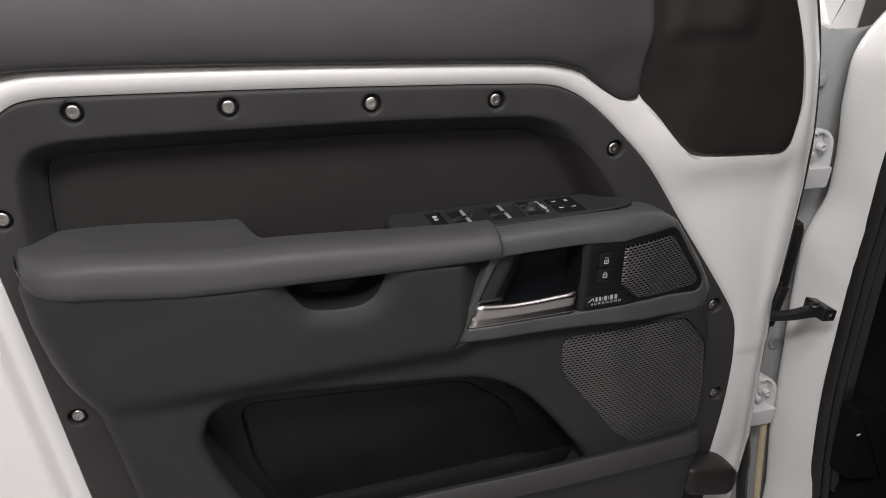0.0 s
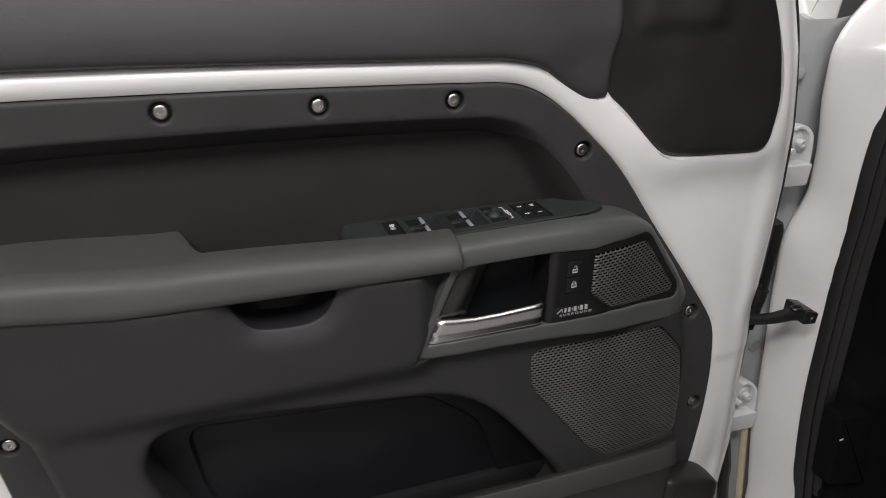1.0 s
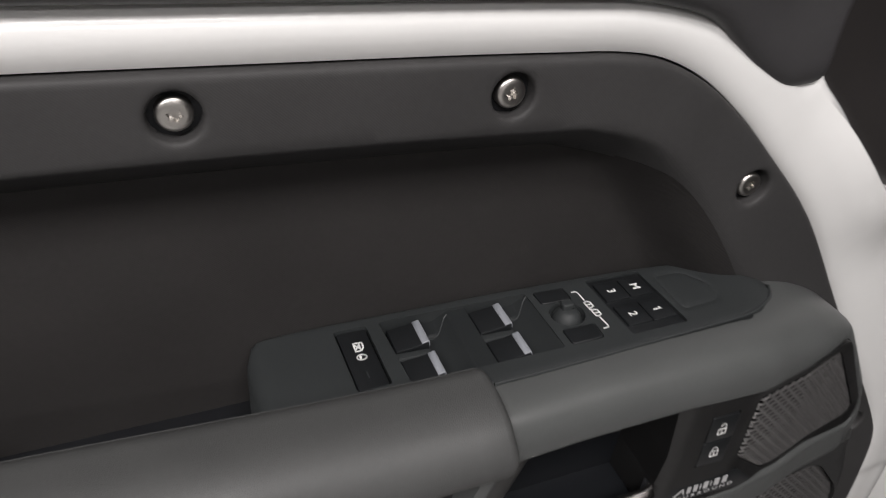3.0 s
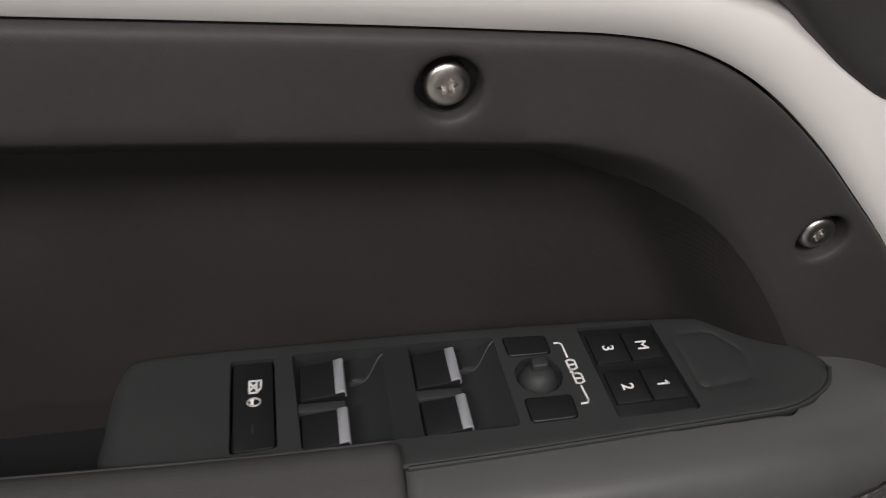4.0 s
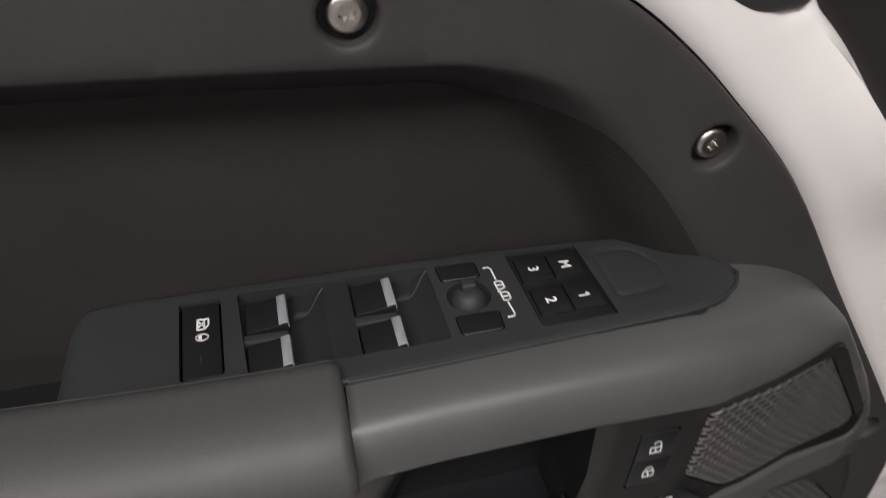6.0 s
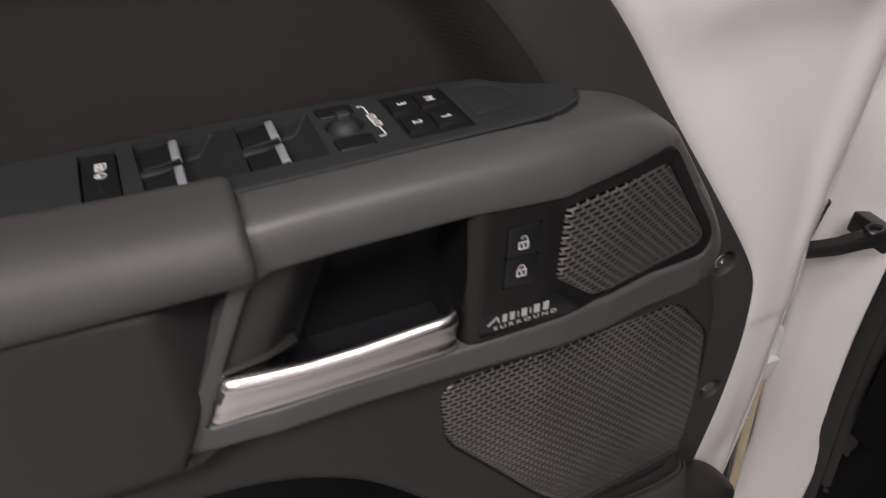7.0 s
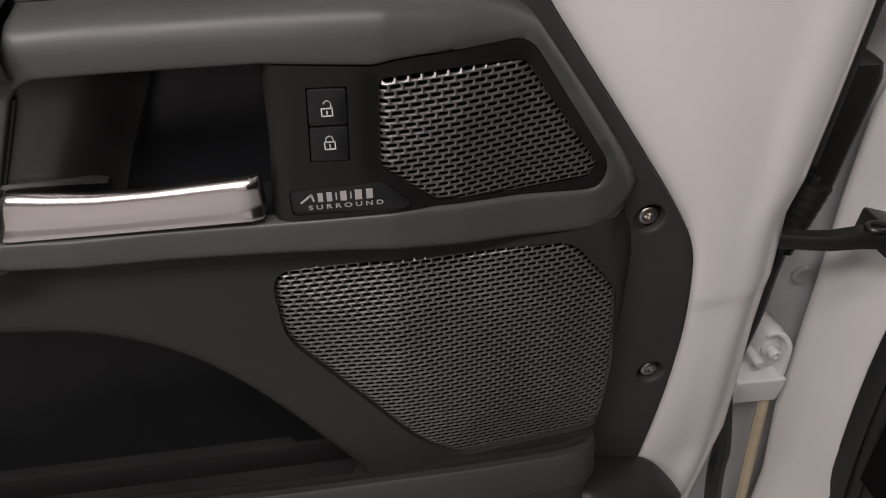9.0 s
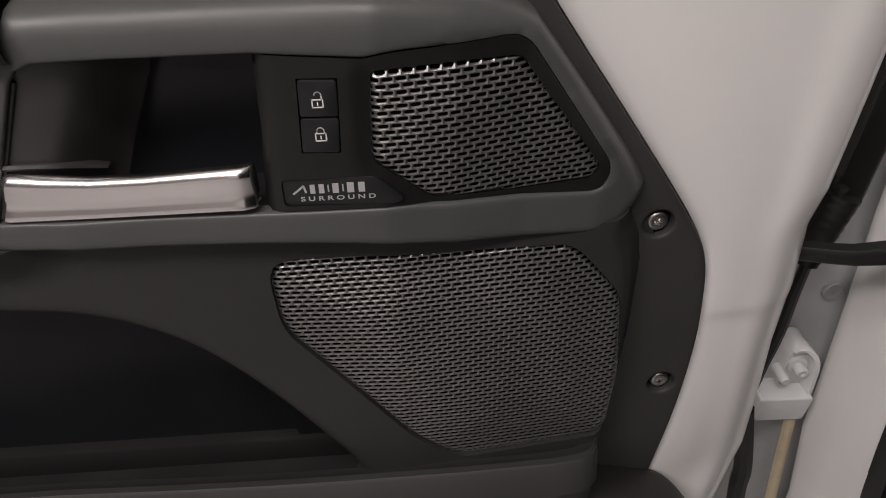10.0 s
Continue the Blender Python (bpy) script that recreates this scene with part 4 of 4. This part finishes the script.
mark = strokes(bmesh.new(), [[(0.2325, 0.7570), (0.2327, 0.7525)]], wz, 0.0007, "xy", lift=0.0001)
part("indicator_slot", mark, POD, pod)

for loop in (MB1, MB2):
    c = Vector((sum(p[0] for p in loop) / len(loop), sum(p[1] for p in loop) / len(loop)))
    part("mirror_button", block([tuple(c + (Vector(p) - c) * 0.955) for p in loop], TOP - 0.006, TOP + 0.0006, 0.0007, 3), GLOSS, pod, "black mirror select button")
bowl = bmesh.new()
rows = []
for r, z in ((0.0104, 0.0), (0.0101, -0.0016), (0.0097, -0.0036), (0.0092, -0.0040), (0.0088, -0.0030), (0.0080, -0.0008), (0.0068, 0.0012), (0.0056, 0.0024), (0.0046, 0.0031), (0.0030, 0.0036), (0.0012, 0.0038), (0.0003, 0.0038)):
    rows.append([(KNOB[0] + r * math.cos(2 * math.pi * k / 28), KNOB[1] + r * math.sin(2 * math.pi * k / 28), TOP + z) for k in range(28)])
knob = part("mirror_joystick", loft(rows, closed=True, bm=bowl), POD, pod, "black round mirror adjuster knob")
nub = rounded([(KNOB[0] - 0.0036, KNOB[1] - 0.0010), (KNOB[0] + 0.0036, KNOB[1] - 0.0010), (KNOB[0] + 0.0034, KNOB[1] + 0.0048), (KNOB[0] - 0.0034, KNOB[1] + 0.0048)], 0.0016, 3)
part("joystick_nub", block(nub, TOP + 0.0015, TOP + 0.0072, 0.0010, 3), POD, pod, "raised black stub of the mirror adjuster")

br = []
br.append([(0.3660, 0.7828), (0.3684, 0.7828), (0.3693, 0.7815), (0.3695, 0.7738)])
br.append([(0.3705, 0.7568), (0.3711, 0.7492), (0.3704, 0.7478), (0.3676, 0.7476)])
for cx, cy, s in ((0.3700, 0.7692, 1), (0.3706, 0.7612, -1)):
    br.append([(cx - 0.0016, cy - 0.0024), (cx - 0.0018, cy + 0.0024), (cx + 0.0002, cy + 0.0030), (cx + 0.0019, cy + 0.0022), (cx + 0.0020, cy - 0.0020), (cx + 0.0002, cy - 0.0029), (cx - 0.0016, cy - 0.0024)])
    br.append([(cx + 0.0011, cy), (cx - 0.0010, cy)])
    br.append([(cx - 0.0010, cy - s * 0.0026), (cx - 0.0018, cy - s * 0.0044)])
part("mirror_symbols", strokes(bmesh.new(), br, TOP, 0.0008, "xy"), PRINT, pod, "white printed mirror symbols")

part("memory_keypad", block([tuple(Vector((0.3983, 0.7643)) + (Vector(p) - Vector((0.3983, 0.7643))) * 0.97) for p in MEM], TOP - 0.004, TOP - 0.0012, 0.0005), GLOSS, pod, "black seat memory keypad")
PADS = [("3", 0.3818, 0.3979, 0.7680, 0.7855), ("M", 0.3985, 0.4136, 0.7680, 0.7850), ("2", 0.3826, 0.3985, 0.7450, 0.7628), ("1", 0.3991, 0.4150, 0.7450, 0.7625)]
for ch, a, b, c, d in PADS:
    part("memory_key", block(rounded([(a, c), (b, c), (b, d), (a, d)], 0.0008, 2), TOP - 0.003, TOP + 0.0004, 0.0006), GLOSS, pod, "black memory key with a white character")
    turn = Matrix.Translation(((a + b) / 2 - 0.0005, (c + d) / 2 - 0.0005, TOP + 0.0005)) @ Matrix.Rotation(-math.pi / 2, 4, "Z")
    sign = letters(ch, 0.0074, turn, 0.0001) if ch != "1" else strokes(bmesh.new(), [turned((a + b) / 2 - 0.0005, (c + d) / 2 - 0.0005, [(-0.0010, 0.0014), (0.0004, 0.0025), (0.0004, -0.0026)])], TOP + 0.0004, 0.0008, "xy")
    part("key_character", sign, PRINT, pod, "white printed character")

# ---- the car body beside the door ----
body = door


def bend(z):
    return 9.0 * max(0.0, z - 1.185) ** 2


PILLAR_Z = (0.0, 0.25, 0.40, 0.46, 0.52, 0.60, 0.70, 0.80, 0.86, 0.90, 0.92, 0.94, 0.955, 0.97, 0.985, 1.0, 1.05, 1.08, 1.13, 1.16, 1.18, 1.195, 1.21, 1.225, 1.24, 1.26, 1.28, 1.32)


def pillar_rows():
    rows = []
    for z in PILLAR_Z:
        k = bend(z)
        xl = float(np.interp(z, [0.396, 0.524, 0.60, 0.70, 0.784, 0.84, 0.906, 0.935, 0.962, 0.98, 1.027, 1.083, 1.119], [0.914, 0.897, 0.895, 0.892, 0.887, 0.886, 0.886, 0.896, 0.911, 0.918, 0.922, 0.917, 0.911]))
        xr = float(np.interp(z, [0.412, 0.523, 0.646, 0.758, 0.881, 0.976, 1.066, 1.20], [0.955, 0.941, 0.933, 0.933, 0.936, 0.942, 0.947, 0.960]))
        prof = [(xl + 0.070, 0.935), (xl + 0.035, 0.908), (xl + 0.012, 0.887), (xl + 0.003, 0.876)]
        prof += [(xl + (xr - xl) * u, 0.872 + (0.806 - 0.872) * u - 0.004 * math.sin(math.pi * u)) for u in (0.22, 0.45, 0.7, 0.9)]
        prof += [(xr + 0.001, 0.802), (xr + 0.008, 0.806), (xr + 0.014, 0.85)]
        rows.append([(x + k, y + 0.15 * k, z) for x, y in smooth(prof, 3, closed=False)])
    return rows


def channel_rows():
    prof = smooth([(0.70, 1.01), (0.78, 0.965), (0.83, 0.93), (0.855, 0.914), (0.885, 0.906), (0.92, 0.904), (0.99, 0.93)], 4, closed=False)
    return [[(x + bend(z), y + 0.003 * math.sin(z * 23 + x * 30), z) for x, y in prof] for z in PILLAR_Z if z < 1.25]


part("front_pillar", loft(pillar_rows()), PAINT, body, "glossy white painted door pillar")
# Darker than the body paint to stand for shade behind the door.
part("hinge_channel", loft(channel_rows()), PAINT_SHADED, body, "white painted hinge channel with its shade in the colour")

seal_path = [(0.990, 0.790, 1.40), (0.962, 0.795, 1.20), (0.944, 0.797, 1.066), (0.940, 0.797, 0.976), (0.933, 0.797, 0.881), (0.930, 0.797, 0.758), (0.929, 0.797, 0.646), (0.938, 0.797, 0.523), (0.953, 0.797, 0.412), (0.97, 0.797, 0.28)]
rows = []
for x, y, z in smooth(seal_path, 3, closed=False):
    rib = [(0, 0.012), (0.003, 0.001), (0.008, -0.003), (0.012, 0.0), (0.014, 0.003), (0.017, -0.002), (0.021, -0.005), (0.025, -0.001), (0.027, 0.003), (0.031, -0.002), (0.037, -0.004), (0.042, 0.004), (0.044, 0.02)]
    rows.append([(x + a, y + b - 0.35 * a, z) for a, b in rib])
part("door_seal", loft(rows), RUBBER, body, "ribbed black rubber door seal")

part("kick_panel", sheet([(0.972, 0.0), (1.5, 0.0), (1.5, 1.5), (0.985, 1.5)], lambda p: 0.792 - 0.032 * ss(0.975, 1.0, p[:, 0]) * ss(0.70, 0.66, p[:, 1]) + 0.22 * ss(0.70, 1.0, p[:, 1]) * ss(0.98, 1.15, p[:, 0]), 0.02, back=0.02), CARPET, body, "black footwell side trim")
rel = part("release_housing", block(rounded([(0.940, 0.648), (1.005, 0.640), (1.03, 0.485), (0.945, 0.505)], 0.008, 3), 0.775, 0.738, 0.006, 3, axes="xz"), FELT, body, "black bonnet release housing")
part("release_symbol", strokes(bmesh.new(), [[(0.946, 0.602), (0.953, 0.6025)], [(0.9465, 0.6005), (0.9525, 0.601)]], 0.7375, 0.0018), PRINT, body, "small white printed symbol")


def hinge(zc, name, x, y, k):
    """A cast hinge: an arched leaf with a raised rim, a bolt in its pocket and a thick foot below."""
    arch = [(x + 0.013, zc - 0.05), (x + 0.017, zc + 0.016)] + [(x + 0.001 + 0.016 * math.cos(radians(a)), zc + 0.022 + 0.022 * math.sin(radians(a))) for a in range(0, 181, 20)] + [(x - 0.018, zc - 0.02), (x - 0.030, zc - 0.05)]
    ob = part(name, block(arch, y + 0.045, y + 0.010, 0.002, 2, axes="xz"), HINGE, body, "white painted steel door hinge")
    rim = bmesh.new()
    path = [(x + 0.0125, zc - 0.046)] + [(x + 0.0150, zc - 0.01), (x + 0.0150, zc + 0.016)] + [(x + 0.001 + 0.014 * math.cos(radians(a)), zc + 0.022 + 0.020 * math.sin(radians(a))) for a in range(15, 150, 15)]
    rows = []
    for n_, (px_, pz_) in enumerate(path):
        a, b = Vector(path[max(n_ - 1, 0)]), Vector(path[min(n_ + 1, len(path) - 1)])
        t = (b - a).normalized()
        n = Vector((t.y, -t.x))
        front = y - 0.010 + 0.016 * float(ss(0.0, 1.0, n_ / (len(path) - 1)))
        rows.append([(px_ + n.x * w, d, pz_ + n.y * w) for w, d in ((0.0035, y + 0.02), (0.0035, front + 0.002), (0.002, front), (-0.002, front), (-0.0035, front + 0.002), (-0.0035, y + 0.02))])
    part("hinge_rim", loft(rows, caps=True, bm=rim), HINGE, ob)
    foot = rounded([(x - 0.050, zc - 0.053), (x + 0.013, zc - 0.056), (x + 0.0185, zc - 0.018), (x - 0.048, zc - 0.016)], 0.005, 4)
    part("hinge_foot", block(foot, y + 0.02, y - 0.016, 0.0025, 3, axes="xz"), HINGE, ob)
    for name_, cx, rings in (("hinge_bolt", x - 0.002, ((0.0120, 0.010), (0.0120, 0.006), (0.0100, 0.0045), (0.0076, 0.0045), (0.0076, -0.006), (0.0062, -0.008), (0.0036, -0.008), (0.003, -0.004))), ("hinge_pin", x - 0.020, ((0.006, 0.02), (0.006, -0.006), (0.0045, -0.008), (0.001, -0.008)))):
        cz = zc + (0.016 if name_ == "hinge_bolt" else 0.004)
        rows = [[(cx + r * math.cos(2 * math.pi * q / 20), y + dy, cz + r * math.sin(2 * math.pi * q / 20)) for q in range(20)] for r, dy in rings]
        part(name_, loft(rows, closed=True, caps=True), HINGE, ob, "painted hinge bolt")
    size = Matrix.Translation((x, y, zc)) @ Matrix.Scale(k, 4) @ Matrix.Translation((-x, -y, -zc))
    for o in (ob, *ob.children):
        o.data.transform(size)


hinge(1.056, "door_hinge", 0.880, 0.866, 0.88)
hinge(0.605, "door_hinge", 0.868, 0.868, 0.86)

arm = bmesh.new()
rows = []
for x, y, z, h in ((0.70, 0.835, 0.8135, 0.0068), (0.78, 0.815, 0.8165, 0.0068), (0.81, 0.805, 0.8175, 0.0070), (0.825, 0.800, 0.8190, 0.0074), (0.838, 0.797, 0.8215, 0.0082), (0.850, 0.794, 0.8240, 0.0088), (0.862, 0.792, 0.8240, 0.0090), (0.882, 0.79, 0.8210, 0.0085)):
    rows.append([(x, y - 0.005, z - h), (x, y - 0.007, z - h * 0.6), (x, y - 0.007, z + h * 0.6), (x, y - 0.005, z + h), (x, y + 0.005, z + h), (x, y + 0.005, z - h)])
loft(rows, closed=True, caps=True, bm=arm)
strap = part("check_strap", arm, STRAP, body, "black steel door check strap")
b = bmesh.new()
block(rounded([(0.866, 0.809), (0.890, 0.806), (0.893, 0.824), (0.868, 0.832)], 0.003, 3), 0.825, 0.781, 0.002, axes="xz", bm=b)
part("strap_bracket", b, STRAP, strap)
b = bmesh.new()
rows = [[(0.880 + r * math.cos(2 * math.pi * k / 16), y, 0.8165 + r * math.sin(2 * math.pi * k / 16)) for k in range(16)] for r, y in ((0.0062, 0.782), (0.0062, 0.778), (0.005, 0.7765), (0.002, 0.7765))]
loop = [(0.858 + 0.0085 * math.cos(2 * math.pi * k / 20), 0.792 + 0.006 * math.sin(2 * math.pi * k / 20), 0.8345) for k in range(21)]
part("strap_spring", tube(loop, 0.0024, 8), STRAP, strap)
part("strap_pin", loft(rows, closed=True, caps=True, bm=b), STRAP, strap)

# wiring sleeve and edge seals
rows = []
for x, y, z, w, d in ((0.846, 0.868, 0.955, 0.010, 0.014), (0.846, 0.867, 0.951, 0.015, 0.019), (0.845, 0.866, 0.940, 0.018, 0.021), (0.841, 0.864, 0.91, 0.018, 0.021), (0.836, 0.862, 0.88, 0.018, 0.020), (0.833, 0.860, 0.85, 0.018, 0.018), (0.831, 0.859, 0.836, 0.018, 0.017), (0.829, 0.859, 0.831, 0.015, 0.014)):
    rows.append([(x + w * math.copysign(abs(math.cos(a)) ** 0.35, math.cos(a)), y + d * math.copysign(abs(math.sin(a)) ** 0.35, math.sin(a)), z) for a in (2 * math.pi * k / 28 for k in range(28))])
part("wiring_sleeve", loft(rows, closed=True, caps=True), RUBBER, body, "black rubber wiring sleeve")
folds = []
for k in range(33):
    u = k / 32
    folds.append(((0.826 - 0.016 * u, 0.842 - 0.006 * u, 0.850 - 0.064 * u), (0.0165 - 0.005 * u) * (1 + 0.018 * math.sin(k * math.pi / 2))))
part("wiring_boot", tube([f[0] for f in folds], [f[1] for f in folds], 16), RUBBER, body, "folded black rubber boot round the door wiring")
part("edge_seal", tube(smooth([(0.822, 0.838, 0.86), (0.815, 0.838, 0.80), (0.8115, 0.838, 0.75), (0.810, 0.838, 0.705), (0.803, 0.838, 0.65), (0.799, 0.838, 0.598)], 4, closed=False), 0.0052, 8), RUBBER, door, "black rubber seal along the door edge")
edge3 = [(x + 0.0145, 0.818, z) for x, z in smooth(DOOR_EDGE[:7], 4, closed=False)]
part("edge_seal", tube(edge3, 0.0048, 8), RUBBER, door, "black rubber seal along the door edge")
edge4 = [(0.800, 0.838, 0.60), (0.814, 0.840, 0.54), (0.821, 0.840, 0.50), (0.822, 0.840, 0.47), (0.830, 0.840, 0.41), (0.845, 0.84, 0.33)]
part("edge_seal", tube(smooth(edge4, 4, closed=False), 0.010, 8), RUBBER, door, "black rubber seal along the door edge")

part("seam_sealer", tube(smooth([(0.872, 0.868, 0.575), (0.874, 0.866, 0.539), (0.880, 0.866, 0.472), (0.886, 0.866, 0.41), (0.893, 0.866, 0.34), (0.90, 0.866, 0.25)], 4, closed=False), 0.0062, 8), CREAM, body, "cream seam sealer bead down the hinge channel")
plug = [[(0.8945 + r * math.cos(2 * math.pi * k / 20), 0.8990 + dy, 0.695 + 1.05 * r * math.sin(2 * math.pi * k / 20)) for k in range(20)] for r, dy in ((0.0105, 0.006), (0.0105, 0.0), (0.0092, -0.0012), (0.0070, -0.0008), (0.001, -0.0006))]
part("channel_plug", loft(plug, closed=True), PLUG, body, "grey rubber plug in the hinge channel")

# front wing and bonnet seen past the pillar
rows = []
for y, z, k in ((0.955, 0.0, 0.0), (0.96, 1.0, 0.0), (0.965, 1.165, 0.0), (0.972, 1.182, 0.0), (0.99, 1.192, 0.0), (1.04, 1.198, 0.0), (1.2, 1.206, 0.10), (1.6, 1.215, 0.42), (2.3, 1.20, 0.95)):
    rows.append([(x0 + (x1 - x0) * u, y, z - 0.02 * (1 - u) ** 3 * (z > 1.15)) for u in (0, 0.1, 0.25, 0.5, 0.8, 1.0) for x0, x1 in ((0.80 + k * 0.8, 1.05 + k),)])
part("front_wing", loft(rows), PAINT, body, "glossy white front wing panel")
edge_loop = rounded([(0.986, 1.227), (1.001, 1.218), (1.037, 1.2185), (1.089, 1.256), (1.20, 1.35), (1.10, 1.35), (1.012, 1.275)], 0.004, 3)
bonnet = block(edge_loop, 0.022, 0.0, 0.004, 3, axes="xz")
for v in bonnet.verts:
    v.co.y = 1.0 + v.co.y + 1.2 * (v.co.z - 1.2185)
part("bonnet", bonnet, PAINT, body, "glossy white folded bonnet edge")
plate = rounded([(0.868, 1.140), (0.896, 1.138), (0.902, 1.150), (0.903, 1.186), (0.893, 1.196), (0.868, 1.196)], 0.010, 4)
part("wing_bracket", block(plate, 0.915, 0.9035, 0.002, 3, axes="xz"), PAINT_SHADED, body, "painted wing mounting bracket")
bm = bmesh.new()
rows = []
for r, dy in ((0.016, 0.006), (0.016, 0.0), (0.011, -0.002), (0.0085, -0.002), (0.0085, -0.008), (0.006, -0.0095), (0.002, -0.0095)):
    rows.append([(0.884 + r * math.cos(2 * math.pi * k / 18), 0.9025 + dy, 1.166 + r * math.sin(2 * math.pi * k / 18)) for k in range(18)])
part("wing_bolt", loft(rows, closed=True, caps=True, bm=bm), PAINT_SHADED, body, "painted wing mounting bolt")

# unseen roof edge beside the open door, added to shade the right side
roof = bmesh.new()
rows = []
for y, x0 in ((0.95, 1.02), (0.6, 0.90), (0.0, 0.68), (-0.8, 0.39), (-1.6, 0.10), (-2.2, -0.10)):
    rows.append([(x0 + 0.02, y, 1.74), (x0, y, 1.78), (x0 + 0.05, y, 1.84), (x0 + 0.3, y, 1.90), (2.4, y, 1.92)])
part("car_roof", loft(rows, bm=roof), PAINT, body, "unseen white roof panel added to shade the door")

# unseen dark cabin sheet and body side, added to cut light from the right
rows = []
for y, x0 in ((0.79, 1.32), (0.4, 1.22), (0.0, 1.08), (-0.3, 0.96), (-0.45, 0.62)):
    rows.append([(x0 + 0.10, y, 0.28), (x0 + 0.02, y, 0.45), (x0, y, 0.9), (x0 + 0.05, y, 1.3), (x0 + 0.16, y, 1.70), (x0 + 0.3, y, 1.80)])
part("cabin_side", loft(rows), CARPET, body, "unseen black sheet for the cabin that cuts light from the right")
rows = []
for y, x0 in ((-0.45, 0.52), (-1.0, 0.32), (-1.6, 0.10), (-2.2, -0.10)):
    rows.append([(x0 + 0.06, y, 0.30), (x0 + 0.01, y, 0.42), (x0, y, 0.8), (x0 + 0.01, y, 1.12), (x0 + 0.08, y, 1.5), (x0 + 0.12, y, 1.74)])
part("rear_door_side", loft(rows), PAINT, body, "unseen white body side added to block light behind the doorway")
